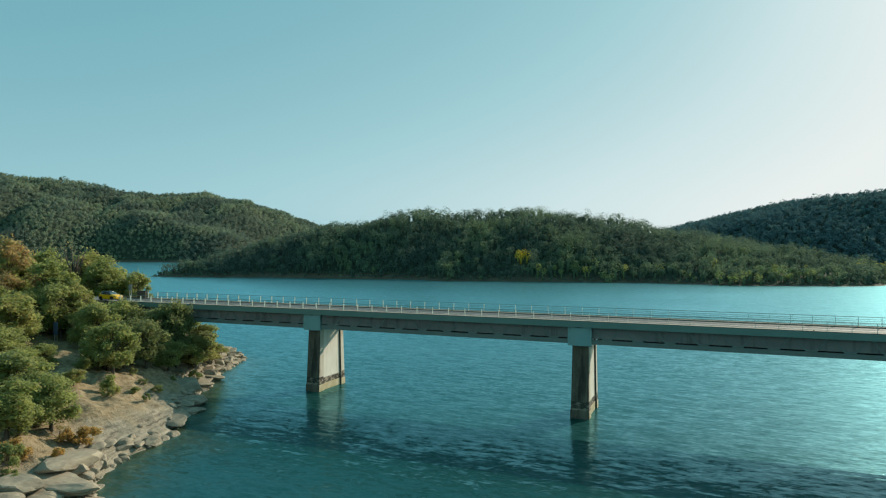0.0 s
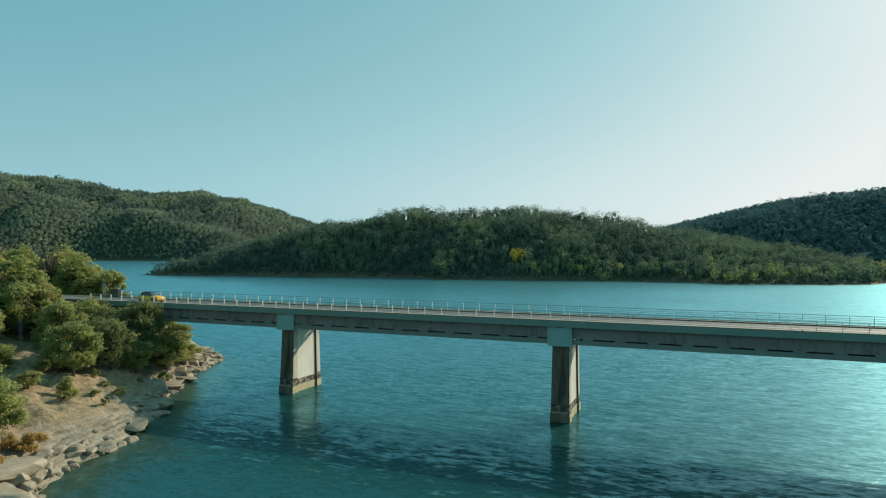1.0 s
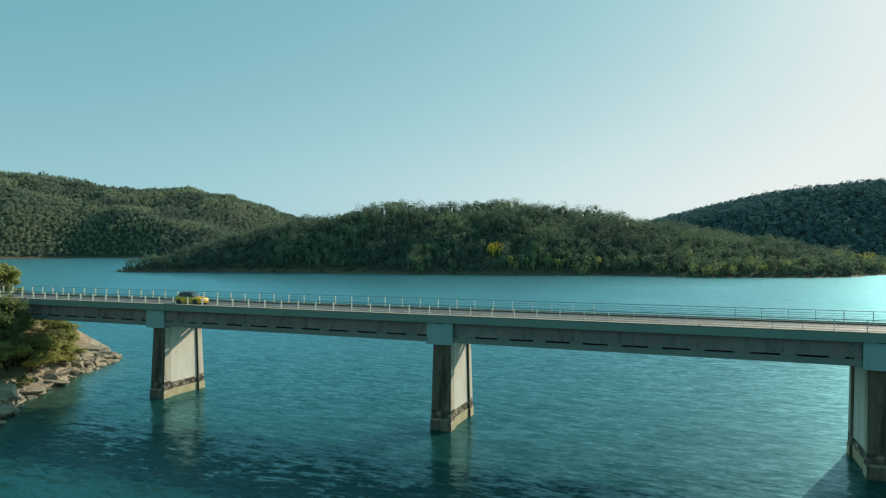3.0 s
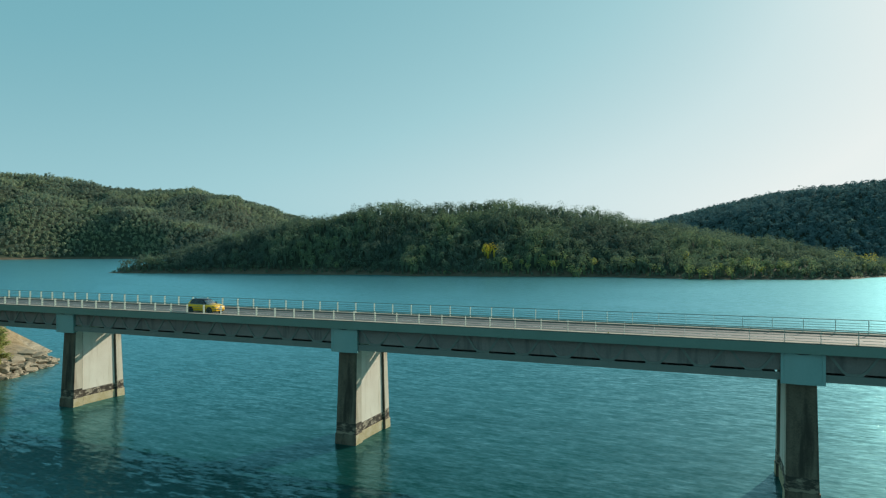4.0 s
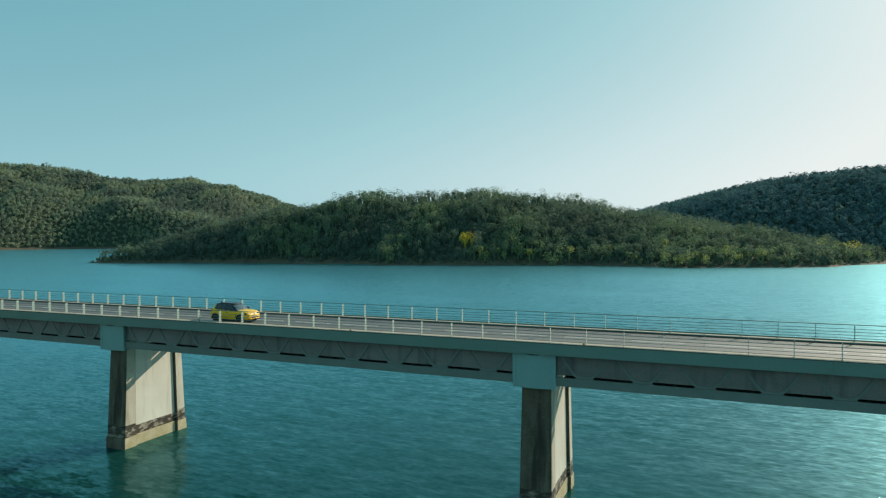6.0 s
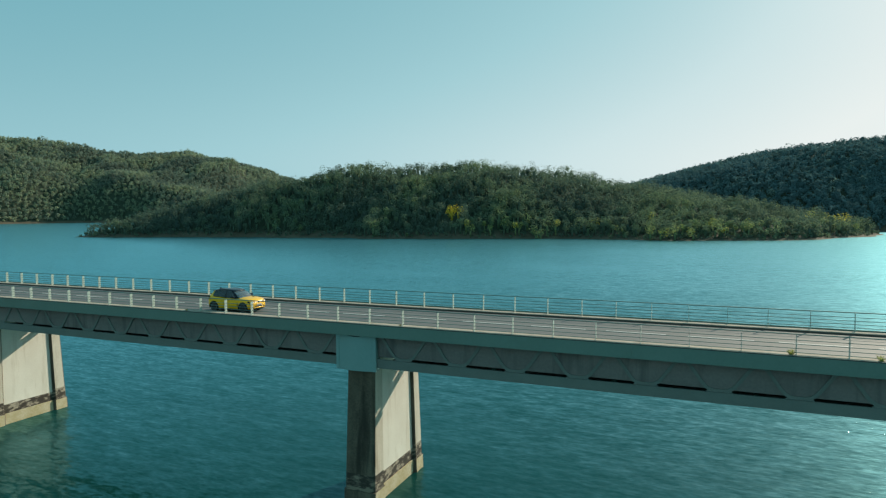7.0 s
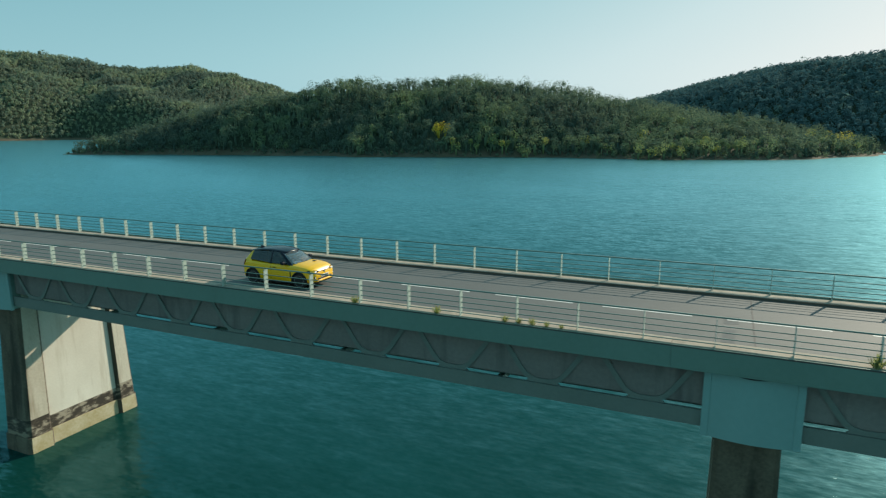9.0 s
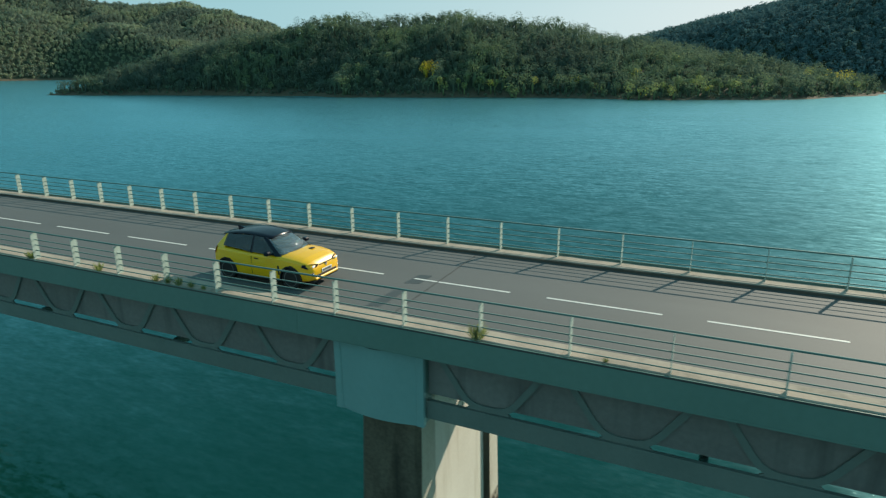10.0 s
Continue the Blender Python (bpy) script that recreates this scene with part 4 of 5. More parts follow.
for row in (("olive", -76.9, -40.0, 3.4, 2.1), ("mid", -82.4, -33.8, 4.4, 2.5), ("shrub", -73.4, -42.1, 1.9, 1.3), ("brown", -75.8, -36.2, 1.6, 1.2),
            ("gold", -74.4, -40.9, 1.8, 1.4), ("gold", -75.1, -34.3, 1.4, 1.2), ("brown", -107.1, -2.0, 4.0, 2.1), ("brown", -110.8, -4.6, 5.4, 2.4),
            ("olive", -128.7, -5.0, 7.4, 4.2), ("mid", -92.4, -7.6, 3.7, 2.7), ("mid", -99.6, -26.4, 5.0, 3.0),
            ("rust", -129.0, -6.4, 15.0, 5.2), ("dead", -139.0, 12.6, 13.0, 4.4)):
    plant(*row)
for row in (("bright", -141.0, 17.5, 14.0, 3.9), ("bright", -135.0, 16.8, 10.5, 4.2), ("rust", -138.0, -4.0, 9.5, 5.0), ("dark", -133.0, -14.0, 9.0, 4.6),
            ("mid", -122.0, -16.0, 8.0, 4.4), ("olive", -114.0, -26.0, 7.5, 4.2), ("mid", -103.0, -31.0, 6.8, 3.8), ("bright", -94.0, -38.0, 6.4, 3.6),
            ("dark", -112.0, -16.0, 6.6, 3.6), ("mid", -118.0, -10.0, 7.2, 4.0), ("mid", -95.5, -15.5, 4.6, 3.0),
            ("shrub", -85.5, -22.5, 2.0, 1.6), ("shrub", -90.5, -4.5, 1.9, 1.5), ("shrub", -80.5, -38.5, 2.2, 1.8), ("mid", -92.0, -28.0, 2.8, 2.0),
            ("shrub", -97.5, 3.0, 2.6, 1.9), ("shrub", -100.5, 7.5, 2.2, 1.6), ("bright", -95.6, 1.4, 5.4, 3.4), ("dark", -98.4, 3.8, 5.8, 3.6), ("mid", -100.6, 7.6, 4.6, 3.2),
            ("bright", -98.0, 6.2, 4.0, 2.8), ("mid", -104.0, 10.6, 3.8, 2.6), ("dark", -103.0, 3.0, 5.0, 3.4), ("olive", -110.0, 14.0, 4.6, 3.0), ("dark", -107.0, -2.6, 5.6, 3.2)):
    plant(*row)
# thickets on the slope above the rock
rnd = random.Random(8)
gy_ = -46.0
while gy_ < -3.0:
    gx_ = -130.0
    while gx_ < -80.0:
        x, y = gx_ + rnd.uniform(-1.4, 1.4), gy_ + rnd.uniform(-1.4, 1.4)
        inland = float(np.interp(y, SHORE_Y, SHORE_X)) - x
        clearing = math.hypot(x + 104.0, y + 16.5) < 7.2
        if inland > (13.0 if -31 < y < -12 else 10.5) and y < -3.5 and not clearing and rnd.random() < 0.72:
            kind = rnd.choice(("mid", "mid", "dark", "olive", "bright", "bright", "shrub", "brown", "olive", "rust"))
            tall = rnd.uniform(2.2, 3.2) if kind == "shrub" else rnd.uniform(3.4, 5.6)
            if math.hypot(x + 93.0, y + 26.0) < 8.5:
                tall = min(tall, 2.7)
            plant(kind, x, y, tall, tall * rnd.uniform(0.5, 0.66))
        gx_ += 4.1
    gy_ += 4.1
# dry tufts and low scrub among the rocks
for k in range(26):
    y = rnd.uniform(-44, 10)
    x = float(np.interp(y, SHORE_Y, SHORE_X)) - rnd.uniform(3.0, 11.0)
    if y < -3 or x < -98:
        plant(rnd.choice(("shrub", "gold", "brown")), x, y, rnd.uniform(0.5, 1.3), rnd.uniform(0.5, 1.1))
# more of the same woods back from the water
rnd = random.Random(5)
for k in range(46):
    x, y = rnd.uniform(-200, -132), rnd.uniform(-46, 26)
    if abs(y - 3.85) > 8.5 and float(height(np.array([x]), np.array([y]))[0]) > 3:
        plant(rnd.choice(("mid", "dark", "olive", "mid", "bright")), x, y, rnd.uniform(6.5, 10.0), rnd.uniform(3.2, 4.8))


# ---------------------------------------------------------------- rocks
def boulder_template(seed, label):
    bm = bmesh.new()
    bmesh.ops.create_icosphere(bm, subdivisions=3, radius=1.0)
    rnd = random.Random(seed)
    planes = [(Vector((rnd.gauss(0, 1), rnd.gauss(0, 1), rnd.gauss(0, 0.8))).normalized(), rnd.uniform(0.55, 0.85)) for _ in range(11)]
    o = Vector((seed * 3.1, seed * 1.7, 0))
    for v in bm.verts:
        for n, d in planes:
            e = v.co.dot(n) - d
            if e > 0:
                v.co -= n * e
        v.co += v.normal * 0.05 * noise.noise(v.co * 2.6 + o)
        v.co.z *= 0.62
    me = bpy.data.meshes.new("boulder")
    bm.to_mesh(me)
    bm.free()
    me.materials.append(M_ROCK)
    return tagged(new("boulder", me), label, "boulder", "shore boulders")


ROCKS = [boulder_template(s, "pale angular limestone boulder at the waterline") for s in range(31, 38)]
rnd = random.Random(9)
spots = []
for k in range(150):
    y = rnd.uniform(-46, 20.5)
    d = abs(rnd.gauss(0, 1.6)) - 0.5
    spots.append((float(np.interp(y, SHORE_Y, SHORE_X)) - d, y, rnd.uniform(0.35, 1.0) * (1.5 if rnd.random() < 0.15 else 1.0)))
for k in range(60):
    y = rnd.uniform(6.5, 20.3)
    spots.append((float(np.interp(y, SHORE_Y, SHORE_X)) - rnd.uniform(-0.4, 3.5), y, rnd.uniform(0.35, 1.05)))
for k in range(22):
    y = rnd.uniform(-45.5, -37.5)
    spots.append((float(np.interp(y, SHORE_Y, SHORE_X)) - rnd.uniform(-0.6, 3.5), y, rnd.uniform(0.8, 2.0)))
for i, (x, y, s) in enumerate(spots):
    z = max(float(height(np.array([x]), np.array([y]))[0]), -0.9)
    m = pose(x, y, z + 0.12 * s, rnd.uniform(-14, 14), rnd.uniform(-14, 14), rnd.uniform(0, 360)) @ Matrix.Diagonal((s * rnd.uniform(0.9, 1.4), s * rnd.uniform(0.8, 1.1), s * rnd.uniform(0.7, 1.1), 1))
    if i < len(ROCKS):
        ROCKS[i].matrix_basis = m
    else:
        copy_thing(ROCKS[i % len(ROCKS)], m)

# ---------------------------------------------------------------- the yellow car
M_PAINT, nt_paint, p_paint = material("yellow_paint")
nt_paint.links.new(ramp(nt_paint, tex_noise(nt_paint, 2.0, 3), [(0.3, (0.98, 0.525, 0.004)), (0.7, (1.0, 0.555, 0.005))]), p_paint.inputs["Base Color"])
p_paint.inputs["Roughness"].default_value = 0.32
p_paint.inputs["Coat Weight"].default_value = 0.4
p_paint.inputs["Coat Roughness"].default_value = 0.06
M_GLOSSBLACK = plain("black_paint", (0.005, 0.007, 0.019), 0.2, 0.0, 0.0)
M_TYRE = weathered("tyre_rubber", (0.015, 0.015, 0.016), (0.03, 0.03, 0.03), 6, 0.8, fine=40, bump_d=0.003)
M_ALLOY = plain("grey_alloy", (0.62, 0.63, 0.64), 0.4, 0.4)
M_GLOSSBLACK.node_tree.nodes["Principled BSDF"].inputs["Specular IOR Level"].default_value = 0.3
M_RIM = plain("rim_grey", (0.16, 0.165, 0.17), 0.5, 0.3)
M_SILVER = plain("silver_trim", (0.7, 0.71, 0.72), 0.2, 1.0)
M_PLATE = plain("white_plate", (0.75, 0.75, 0.74), 0.4)
M_SEAT = weathered("seat_cloth", (0.03, 0.03, 0.033), (0.07, 0.07, 0.075), 8, 0.9, fine=40)
M_REDLAMP = plain("red_lamp", (0.18, 0.01, 0.01), 0.15, 0.0, 0.5)


def glass_material(name, low, high):
    m, nt, p = material(name)
    n = tex_noise(nt, 3.0, 2)
    nt.links.new(ramp(nt, n, [(0.3, low), (0.7, high)]), p.inputs["Base Color"])
    p.inputs["Roughness"].default_value = 0.03
    p.inputs["IOR"].default_value = 1.6
    p.inputs["Transmission Weight"].default_value = 0.75
    return m


M_GLASS = glass_material("tinted_glass", (0.07, 0.09, 0.11), (0.10, 0.125, 0.15))
# windscreen tint is paler and bluer to hold the sky's reflection
M_SCREEN = glass_material("screen_glass", (0.30, 0.40, 0.46), (0.36, 0.47, 0.53))
m_lamp, nt_lamp, p_lamp = material("headlamp_glow")
p_lamp.inputs["Base Color"].default_value = (0.8, 0.85, 0.9, 1)
p_lamp.inputs["Emission Color"].default_value = (0.95, 0.98, 1.0, 1)
p_lamp.inputs["Emission Strength"].default_value = 0.3
M_LAMP = m_lamp

# stations of the lower body: x, underside, shoulder height, centre height, half width
STATIONS = [(-1.91, 0.44, 0.66, 0.67, 0.62), (-1.885, 0.34, 0.84, 0.86, 0.75), (-1.80, 0.27, 0.96, 0.98, 0.83), (-1.60, 0.24, 1.00, 1.00, 0.875),
            (-1.27, 0.22, 0.98, 0.98, 0.895), (-0.60, 0.20, 0.95, 0.95, 0.885), (0.0, 0.20, 0.94, 0.94, 0.88), (0.60, 0.20, 0.93, 0.95, 0.88),
            (0.95, 0.20, 0.925, 0.985, 0.88), (1.27, 0.22, 0.905, 0.965, 0.89), (1.60, 0.24, 0.86, 0.915, 0.865), (1.82, 0.27, 0.80, 0.845, 0.81),
            (1.95, 0.30, 0.70, 0.745, 0.72), (2.01, 0.37, 0.58, 0.60, 0.60)]
AXLES, WHEEL_R = (-1.27, 1.27), 0.335


def station(x):
    xs_ = [s[0] for s in STATIONS]
    return [float(np.interp(x, xs_, [s[k] for s in STATIONS])) for k in (1, 2, 3, 4)]


def body_mesh():
    bm = bmesh.new()
    cuts = sorted(set([s[0] for s in STATIONS] + [round(-1.80 + 0.03 * k, 3) for k in range(0, 122)]))
    rings = []
    for x in cuts:
        zb, zs, zt, w = station(x)
        side = [(w * (0.955 + 0.045 * math.sin(math.pi * min(1.0, 0.15 + 0.75 * u))), zb + 0.06 + u * (zs - 0.10 - zb - 0.06)) for u in (k / 14 for k in range(15))]
        half = [(0.0, zb), (w * 0.86, zb)] + side + [(w * 0.955, zs - 0.035), (w * 0.89, zs), (w * 0.5, zt - 0.006), (0.0, zt)]
        rings.append([bm.verts.new((x, y, z)) for y, z in half] + [bm.verts.new((x, -y, z)) for y, z in half[-2:0:-1]])
    for a, b in zip(rings, rings[1:]):
        n = len(a)
        for k in range(n):
            c = (a[k].co + a[(k + 1) % n].co + b[k].co + b[(k + 1) % n].co) / 4
            if abs(c.y) > 0.5 and any(math.hypot(c.x - ax, c.z - WHEEL_R) < 0.38 for ax in AXLES):
                continue
            bm.faces.new((a[k], b[k], b[(k + 1) % n], a[(k + 1) % n]))
    bm.faces.new(rings[0])
    bm.faces.new(rings[-1][::-1])
    return bm


def ring_piece(r0, r1, y0, y1, a0, a1, steps=22):
    """A flat arch of rectangular section round the y axis."""
    bm = bmesh.new()
    prev = None
    for k in range(steps + 1):
        a = radians(a0 + (a1 - a0) * k / steps)
        c, s = math.cos(a), math.sin(a)
        cur = [bm.verts.new(p) for p in ((r0 * c, y0, r0 * s), (r1 * c, y0, r1 * s), (r1 * c, y1, r1 * s), (r0 * c, y1, r0 * s))]
        if prev:
            for i in range(4):
                bm.faces.new((prev[i], prev[(i + 1) % 4], cur[(i + 1) % 4], cur[i]))
        else:
            bm.faces.new(cur)
        prev = cur
    bm.faces.new(prev[::-1])
    return bm


def lathe_y(profile, steps=32):
    """Turns a profile of (radius, y) round the y axis."""
    bm = bmesh.new()
    rings = [[bm.verts.new((r * math.cos(2 * math.pi * k / steps), y, r * math.sin(2 * math.pi * k / steps))) for k in range(steps)] for r, y in profile]
    for a, b in zip(rings, rings[1:]):
        for k in range(steps):
            bm.faces.new((a[k], a[(k + 1) % steps], b[(k + 1) % steps], b[k]))
    bm.faces.new(rings[0])
    bm.faces.new(rings[-1][::-1])
    return bm


def slab(points, inward, thick):
    """A panel with the given outline and a thickness towards inward."""
    d = Vector(inward).normalized() * thick
    return add_prism(bmesh.new(), points, [tuple(Vector(p) + d) for p in points])


def curved_screen(x0, w0, z0, x1, w1, z1, bow, thick=0.02, cols=10):
    """A screen bowed across its width, from its foot to its head."""
    bm = bmesh.new()
    rows = []
    for off in (0.0, thick):
        for u in (0.0, 0.5, 1.0):
            row = []
            for k in range(cols + 1):
                v = 2 * k / cols - 1
                row.append(bm.verts.new((x0 + (x1 - x0) * u + bow * (1 - v * v) * (1 - 0.35 * u) - math.copysign(off, bow), v * (w0 + (w1 - w0) * u), z0 + (z1 - z0) * u - off + 0.02 * math.sin(math.pi * u))))
            rows.append(row)
    for a, b in ((0, 1), (1, 2), (3, 4), (4, 5)):
        for k in range(cols):
            bm.faces.new((rows[a][k], rows[a][k + 1], rows[b][k + 1], rows[b][k]))
    for a, b in ((0, 3), (2, 5)):
        for k in range(cols):
            bm.faces.new((rows[a][k], rows[a][k + 1], rows[b][k + 1], rows[b][k]))
    for k in (0, cols):
        bm.faces.new((rows[0][k], rows[1][k], rows[4][k], rows[3][k]))
        bm.faces.new((rows[1][k], rows[2][k], rows[5][k], rows[4][k]))
    return bm


def make_car():
    car = thing("car", label="small yellow hatchback with black roof crossing the bridge", category="car")
    body = part("body", body_mesh(), M_PAINT, car, "glossy yellow lower body", smooth=True)
    part("underbody", box(-1.75, 1.85, -0.62, 0.62, 0.19, 0.60), M_BLACK, car, "black underbody and wheel wells")
    wheels = []
    # roof
    bm = bmesh.new()
    prof = [(0.31, 1.39, 0.45), (0.305, 1.3906, 0.455), (0.295, 1.392, 0.465), (0.22, 1.402, 0.55), (0.08, 1.425, 0.585), (-0.15, 1.455, 0.60), (-0.60, 1.475, 0.60), (-1.00, 1.455, 0.59), (-1.30, 1.42, 0.57), (-1.50, 1.385, 0.55), (-1.66, 1.355, 0.51)]
    rows = []
    for x, z, w in prof:
        top = [(-w, z - 0.055), (-w * 0.96, z - 0.02), (-w * 0.6, z), (0, z + 0.012), (w * 0.6, z), (w * 0.96, z - 0.02), (w, z - 0.055), (0, z - 0.06)]
        rows.append([bm.verts.new((x, y, zz)) for y, zz in top])
    for a, b in zip(rows, rows[1:]):
        for k in range(8):
            bm.faces.new((a[k], a[(k + 1) % 8], b[(k + 1) % 8], b[k]))
    bm.faces.new(rows[0])
    bm.faces.new(rows[-1][::-1])
    roof = part("roof", bm, M_GLOSSBLACK, car, "gloss black roof with spoiler", smooth=True)
    bm = bmesh.new()
    add_prism(bm, [(-1.44, -0.035, 1.395), (-1.18, -0.02, 1.43), (-1.18, 0.02, 1.43), (-1.44, 0.035, 1.395)], [(-1.47, -0.012, 1.50), (-1.40, -0.008, 1.50), (-1.40, 0.008, 1.50), (-1.47, 0.012, 1.50)])
    part("antenna", bm, M_GLOSSBLACK, roof, "black fin antenna")
    part("windscreen", curved_screen(0.82, 0.735, 0.965, 0.16, 0.56, 1.38, 0.20), M_SCREEN, car, "sloping windscreen with the sky reflection in its tint", smooth=True)
    part("rear_window", curved_screen(-1.74, 0.64, 1.0, -1.46, 0.52, 1.35, -0.06), M_GLASS, car, "tinted rear window", smooth=True)
    for s in (-1, 1):
        def P(x, y, z):
            return (x, s * y, z)
        inn = (0, -s, 0)
        part("front_side_window", slab([P(0.68, 0.815, 0.95), P(-0.22, 0.835, 0.975), P(-0.24, 0.612, 1.42), P(0.10, 0.60, 1.39)], inn, 0.02), M_GLASS, car, "dark side window")
        part("rear_side_window", slab([P(-0.30, 0.836, 0.977), P(-1.44, 0.79, 1.05), P(-1.39, 0.585, 1.37), P(-0.31, 0.612, 1.422)], inn, 0.02), M_GLASS, car, "dark side window")
        part("middle_pillar", slab([P(-0.215, 0.832, 0.95), P(-0.305, 0.832, 0.95), P(-0.315, 0.616, 1.415), P(-0.235, 0.616, 1.415)], inn, 0.05), M_GLOSSBLACK, car, "black door pillar")
        part("front_pillar", slab([P(0.88, 0.765, 0.93), P(0.68, 0.82, 0.93), P(0.09, 0.61, 1.385), P(0.19, 0.56, 1.385)], inn, 0.04), M_GLOSSBLACK, car, "black screen pillar")
        part("rear_pillar", slab([P(-1.36, 0.832, 0.955), P(-1.76, 0.775, 0.955), P(-1.79, 0.67, 1.03), P(-1.50, 0.535, 1.345), P(-1.37, 0.592, 1.372)], inn, 0.06), M_PAINT, car, "yellow rear pillar")
        part("sill", box(-0.86, 0.86, s * 0.885 - 0.02, s * 0.885 + 0.02, 0.20, 0.27, 0.01), M_BLACK, car, "black sill strip")
        part("side_vent", slab([P(0.80, 0.886, 0.42), P(0.86, 0.886, 0.42), P(0.84, 0.886, 0.68), P(0.78, 0.886, 0.68)], inn, 0.02), M_BLACK, car, "black side vent")
        part("door_seam", slab([P(-0.255, 0.884, 0.34), P(-0.243, 0.884, 0.34), P(-0.243, 0.875, 0.86), P(-0.255, 0.875, 0.86)], inn, 0.02), M_BLACK, car, "dark door gap")
        mirror = part("door_mirror", box(0.42, 0.60, s * 0.98 - 0.10, s * 0.98 + 0.10, 0.97, 1.09, 0.035), M_GLOSSBLACK, car, "black door mirror")
        part("mirror_arm", box(0.48, 0.56, min(s * 0.80, s * 0.90), max(s * 0.80, s * 0.90), 0.955, 0.995), M_GLOSSBLACK, mirror)
        part("door_handle", box(-0.12, 0.04, s * 0.885 - 0.012, s * 0.885 + 0.012, 0.80, 0.825), M_GLOSSBLACK, car, "black door handle")
        lamp = part("headlight", slab([P(1.97, 0.36, 0.735), P(1.92, 0.60, 0.775), P(1.74, 0.835, 0.79), P(1.70, 0.868, 0.72), P(1.84, 0.795, 0.665), P(1.97, 0.50, 0.675)], (-1, -s * 0.25, 0), 0.05), M_GLOSSBLACK, car, "dark angular headlight")
        lamp.matrix_basis = pose(0.018, 0, 0)
        part("lens", box(1.935, 1.965, min(s * 0.55, s * 0.66), max(s * 0.55, s * 0.66), 0.69, 0.745, 0.006), M_LAMP, lamp, "lit white lens")
        fog = part("fog_lamp", box(1.93, 1.985, min(s * 0.56, s * 0.70), max(s * 0.56, s * 0.70), 0.44, 0.54, 0.01), M_GLOSSBLACK, car, "square dark fog lamp")
        part("fog_lens", box(1.984, 1.99, min(s * 0.60, s * 0.66), max(s * 0.60, s * 0.66), 0.465, 0.515), M_LAMP, fog, "lit white lens")
        part("tail_lamp", slab([P(-1.78, 0.86, 0.80), P(-1.84, 0.80, 0.82), P(-1.76, 0.775, 1.00), P(-1.68, 0.835, 1.02)], (0.4, -s, 0), 0.03), M_REDLAMP, car, "dark upright tail lamp")
        for ax in AXLES:
            arch = part("wheel_arch", ring_piece(0.365, 0.405, min(s * 0.80, s * 0.905), max(s * 0.80, s * 0.905), -12, 192), M_BLACK, car, "black wheel arch trim")
            arch.matrix_basis = pose(ax, 0, WHEEL_R)
            w = part("wheel", lathe_y([(0.20, -0.10), (0.315, -0.10), (WHEEL_R, -0.075), (WHEEL_R, 0.075), (0.315, 0.10), (0.20, 0.10)]), M_TYRE, car, "black tyre on dark alloy rim", smooth=False)
            w.matrix_basis = pose(ax, s * 0.785, WHEEL_R)
            rim = part("rim", lathe_y([(0.06, s * 0.06), (0.235, s * 0.075), (0.25, s * 0.103), (0.225, s * 0.102), (0.215, s * 0.085), (0.05, s * 0.07)]), M_RIM, w, "grey rim")
            bm = bmesh.new()
            for k in range(5):
                a = 2 * math.pi * k / 5
                c, d = math.cos(a), math.sin(a)
                y0, y1 = min(s * 0.075, s * 0.098), max(s * 0.075, s * 0.098)
                low, high = [], []
                for r, h in ((0.02, -0.03), (0.23, -0.05), (0.23, 0.05), (0.02, 0.03)):
                    low.append((r * c - h * d, y0, r * d + h * c))
                    high.append((r * c - h * d, y1, r * d + h * c))
                add_prism(bm, low, high)
            part("spokes", bm, M_ALLOY, w, "grey alloy spokes")
            wheels.append((w, ax, s * 0.785))
    # front
    part("lower_grille", box(1.965, 2.03, -0.50, 0.50, 0.40, 0.455, 0.01), M_BLACK, car, "black lower grille slot")
    part("front_lip", box(1.86, 2.035, -0.60, 0.60, 0.30, 0.375, 0.02), M_PAINT, car, "yellow front lip")
    part("splitter", box(1.80, 1.98, -0.66, 0.66, 0.235, 0.30, 0.02), M_BLACK, car, "black lower skirt")
    plate = part("number_plate", box(2.016, 2.03, -0.26, 0.26, 0.47, 0.575, 0.003), M_PLATE, car, "white number plate with dark bars")
    for y in (-0.17, -0.06, 0.05, 0.15):
        part("plate_bar", box(2.031, 2.034, y - 0.035, y + 0.035, 0.495, 0.55), M_BLACK, plate)
    part("badge", slab([(1.985, 0, 0.60), (1.985, 0.05, 0.665), (1.985, 0, 0.73), (1.985, -0.05, 0.665)], (1, 0, 0.2), 0.02), M_SILVER, car, "silver lozenge badge")
    part("badge_strip", box(1.955, 1.985, -0.30, 0.30, 0.70, 0.715), M_GLOSSBLACK, car, "dark strip between the headlights")
    disp = part("charge_display", box(1.17, 1.31, 0.24, 0.42, 0, 0.010, 0.003), M_GLOSSBLACK, car, "dark charge display on the bonnet")
    disp.data.materials[0] = M_BLACK
    disp.matrix_basis = pose(0, 0, 0.970)
    # cabin
    part("dashboard", box(0.32, 0.72, -0.70, 0.70, 0.94, 1.00, 0.03), M_SEAT, car, "dark dashboard")
    for x in (-0.35, -1.15):
        for y in (-0.36, 0.36):
            seat = part("seat", box(x - 0.02, x + 0.10, y - 0.22, y + 0.22, 0.93, 1.20, 0.04), M_SEAT, car, "dark cloth seat")
            part("headrest", box(x - 0.01, x + 0.07, y - 0.11, y + 0.11, 1.21, 1.32, 0.03), M_SEAT, seat)
    part("rear_bumper", box(-1.935, -1.80, -0.70, 0.70, 0.30, 0.46, 0.03), M_BLACK, car, "black rear bumper")
    # the upper body stands a little taller than the sketch
    moving = {o for w, _, _ in wheels for o in (w, *w.children)}
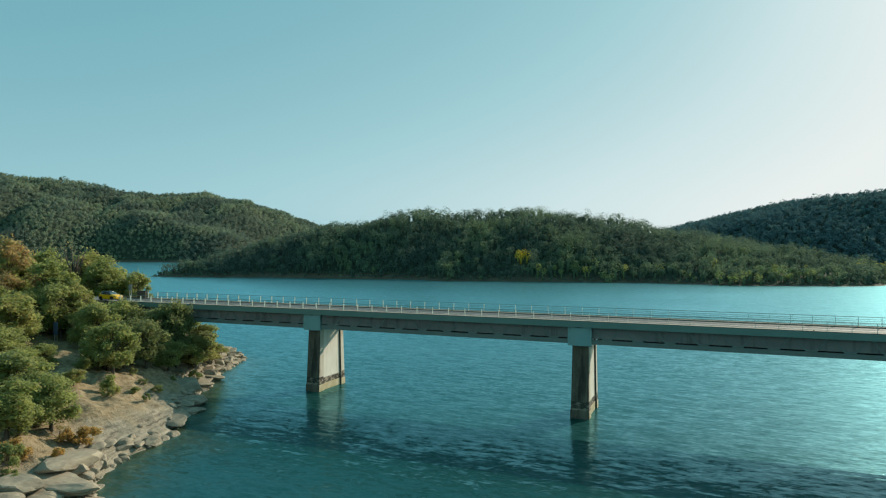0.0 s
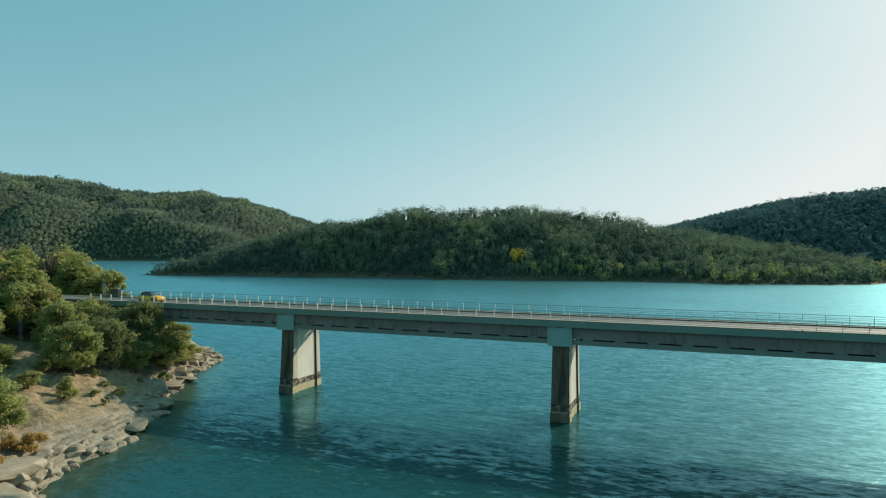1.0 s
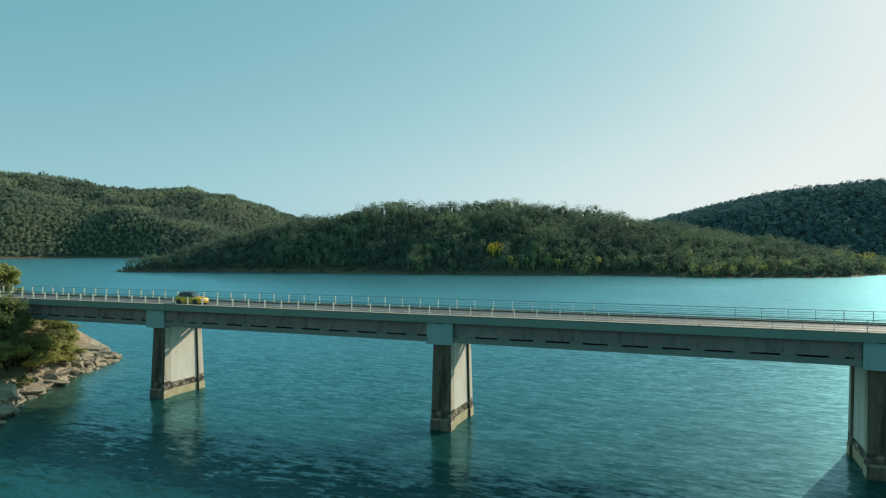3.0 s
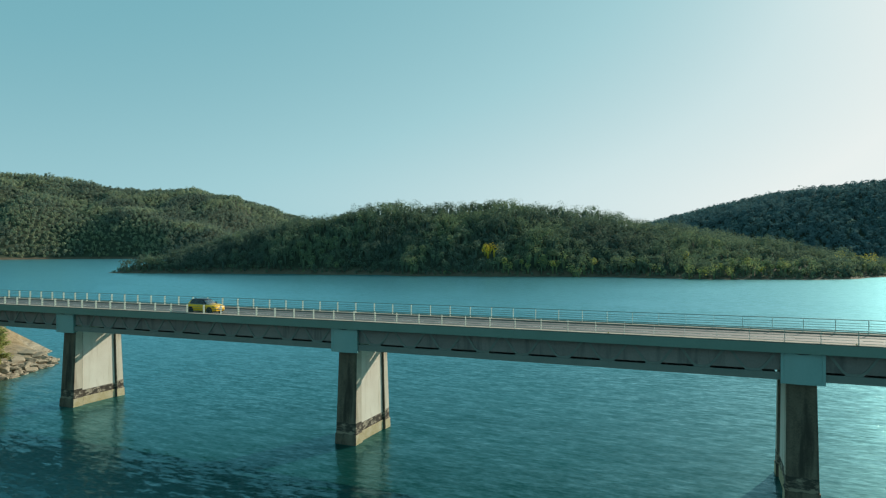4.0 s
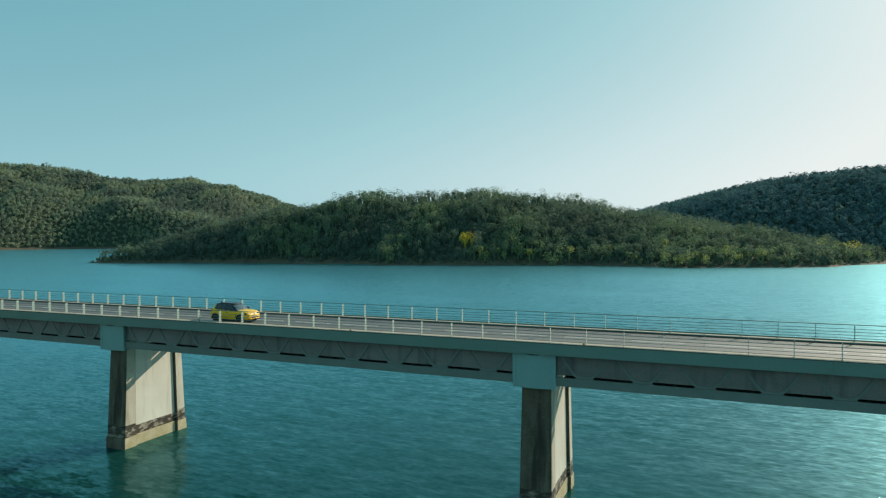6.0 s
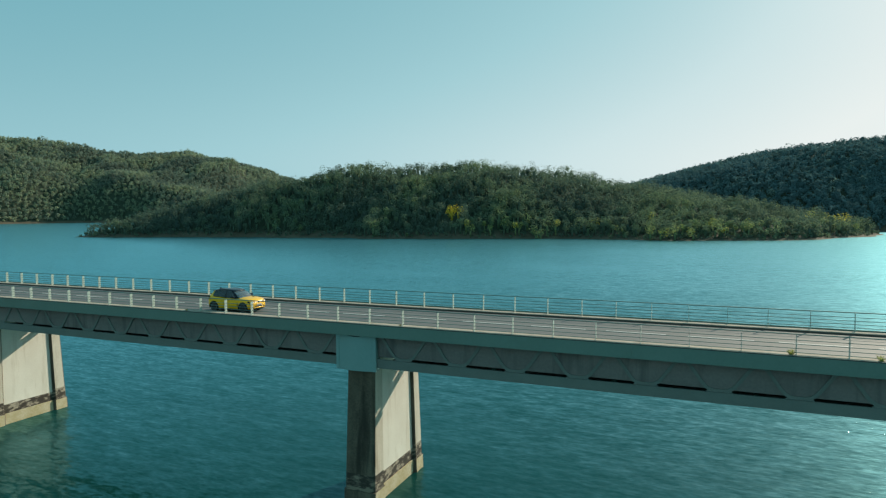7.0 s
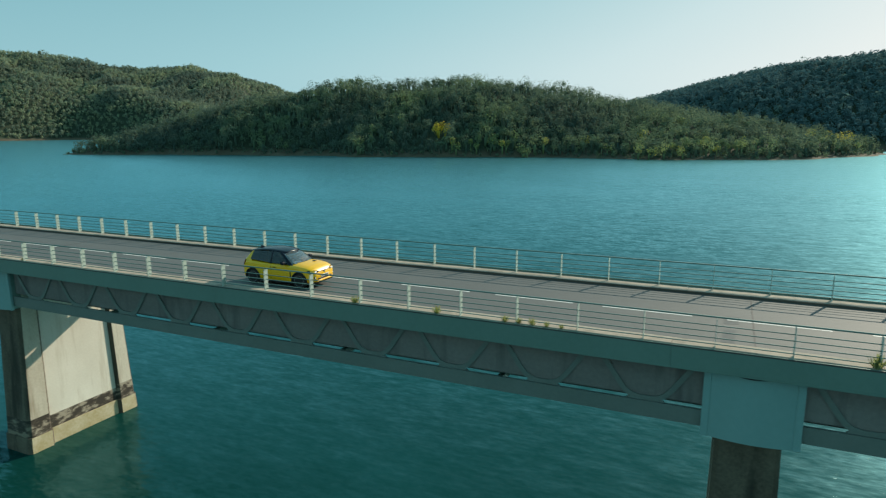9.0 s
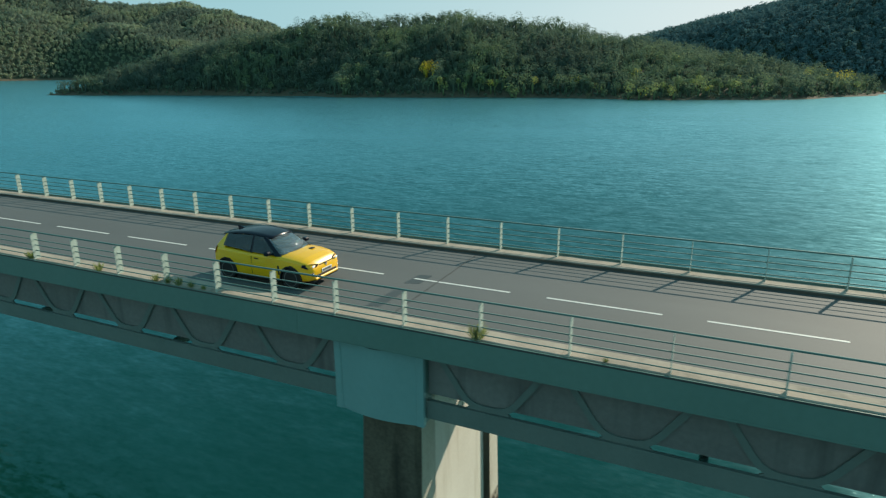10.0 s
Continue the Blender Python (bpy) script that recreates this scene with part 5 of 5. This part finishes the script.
    for o in car.children_recursive:
        if o in moving or o.name.startswith("wheel_arch"):
            continue
        lift = o.matrix_basis.translation.z
        for v in o.data.vertices:
            z = v.co.z + lift
            if z > 0.4:
                v.co.z = 0.4 + (z - 0.4) * 1.09 - lift
    return car, wheels


CAR, WHEELS = make_car()
CAR_Y = 2.25
CAR_ROWS = [(0.0, -115.6), (1.0, -100.3), (2.5, -77.6), (4.5, -47.2), (5.5, -32.0), (7.5, -2.4), (9.0, 19.75), (10.0, 33.75)]


def car_x(t):
    """The car's way along the bridge, an even drive smoothed over its rows."""
    ts, xs_ = [r[0] for r in CAR_ROWS], [r[1] for r in CAR_ROWS]
    even = np.polyfit(ts, xs_, 2)
    rest = [x - np.polyval(even, a) for a, x in zip(ts, xs_)]
    return float(np.polyval(even, t) + np.interp(t, ts, rest))


# ---------------------------------------------------------------- small things on and by the bridge
def weed(x, y, z, tall, seed, tint, label):
    rng = np.random.default_rng(seed)
    n = 70
    a = rng.uniform(0, 2 * math.pi, n)
    r = rng.uniform(0, 1, n) ** 0.7 * tall * 0.9
    foot = np.stack([np.cos(a) * r * 0.35, np.sin(a) * r * 0.35, np.zeros(n)], 1)
    tip = np.stack([np.cos(a) * r, np.sin(a) * r, tall * rng.uniform(0.4, 1.0, n)], 1)
    side = np.stack([-np.sin(a), np.cos(a), np.zeros(n)], 1) * tall * 0.07
    v = np.stack([foot - side * 0.4, foot + side * 0.4, (foot + tip) / 2 + side, tip], 1).reshape(-1, 3)
    ob = new("weed", fast_mesh("weed", v, np.arange(n * 4).reshape(n, 4), M_LEAF, tint=np.clip(tint + rng.normal(size=n * 4) * 0.05, 0, 1)))
    ob.matrix_basis = pose(x, y, z)
    return tagged(ob, label, "weed", "kerb weeds")


for i, (x, tall, tint) in enumerate(((24.9, 0.30, 0.7), (28.4, 0.30, 0.72), (31.0, 0.26, 0.5), (31.5, 0.22, 0.48), (32.0, 0.26, 0.5), (32.5, 0.2, 0.52), (33.0, 0.16, 0.6), (41.9, 0.42, 0.45), (45.0, 0.12, 0.3), (-12.0, 0.15, 0.6), (4.6, 0.14, 0.6))):
    weed(x, -0.22, KERB_Z, tall, 100 + i, tint * 0.6, "small dry weed rooted in the kerb edge" if tint > 0.5 else "small green weed rooted in the kerb edge")
weed(52.0, 7.3, KERB_Z, 0.3, 130, 0.25, "dark weed tuft on the far kerb")


def round_sign(x, y, z):
    s = thing("road_sign", pose(x, y, z, 0, 0, -8), "round red-rimmed road sign under a white triangle", "road sign")
    bm = bmesh.new()
    add_tube(bm, [(0, 0, -1.0), (0, 0, 3.3)], [0.04, 0.04], 8)
    part("pole", bm, M_ALLOY, s, "grey steel pole")
    for nm, r, y0, mat, lab in (("disc", 0.42, -0.07, M_REDSIGN, "red rim"), ("face", 0.30, -0.078, M_PLATE, "white face")):
        part(nm, lathe_y([(r, y0), (r, y0 + 0.03 if nm == "disc" else y0 + 0.006)], 28), mat, s, lab).matrix_basis = pose(0, 0, 2.35)
    part("numeral_bar", box(-0.14, 0.14, -0.084, -0.079, 2.26, 2.44), M_BLACK, s, "dark bar of unread writing")
    part("triangle", slab([(-0.42, -0.05, 2.85), (0.42, -0.05, 2.85), (0, -0.05, 3.55)], (0, -1, 0), 0.03), M_REDSIGN, s, "red warning triangle")
    part("triangle_face", slab([(-0.27, -0.083, 2.94), (0.27, -0.083, 2.94), (0, -0.083, 3.38)], (0, -1, 0), 0.004), M_PLATE, s, "white face")
    return s


M_REDSIGN = plain("sign_red", (0.45, 0.03, 0.03), 0.4)
M_BLUESIGN = plain("sign_blue", (0.10, 0.16, 0.28), 0.45)
M_SIGNBACK = plain("sign_back", (0.33, 0.36, 0.38), 0.5, 0.4)
round_sign(-120.0, -1.6, 11.3)


def panel_sign(x, y, w, h, low, mat, label):
    z = float(height(np.array([x]), np.array([y]))[0])
    s = thing("sign_panel", pose(x, y, z, 0, 0, -14), label, "sign")
    part("panel", box(-w / 2, w / 2, -0.03, 0.03, low, low + h, 0.01), mat, s)
    for px in (-w * 0.3, w * 0.3):
        part("post", box(px - 0.04, px + 0.04, 0.032, 0.10, -0.6, low + h - 0.1), M_ALLOY, s)


panel_sign(-110.6, -11.2, 1.3, 1.9, 0.9, M_BLUESIGN, "blue information panel on two posts in the clearing")
panel_sign(-119.5, 9.6, 1.1, 1.0, 1.6, M_SIGNBACK, "grey back of a road sign beside the bridge")
# dark cabinet at the far kerb
cab = thing("cabinet", pose(-114.1, 7.45, KERB_Z - 0.2), "dark brown utility cabinet at the far kerb", "cabinet")
part("case", box(-0.95, 0.95, -0.3, 0.3, 0, 1.25, 0.03), M_BARK, cab)
part("lid", box(-1.0, 1.0, -0.34, 0.34, 1.252, 1.32, 0.02), M_BLACK, cab)


# ---------------------------------------------------------------- motion
def motions():
    walk(CAR, [(0.25 * k, pose(car_x(0.25 * k), CAR_Y, ROAD_Z + 0.004)) for k in range(41)])
    start = car_x(0.0)
    for w, ax, y in WHEELS:
        walk(w, [(k / 30, pose(ax, y, WHEEL_R, 0, math.degrees((car_x(k / 30) - start) / 0.36), 0)) for k in range(301)])


motions()
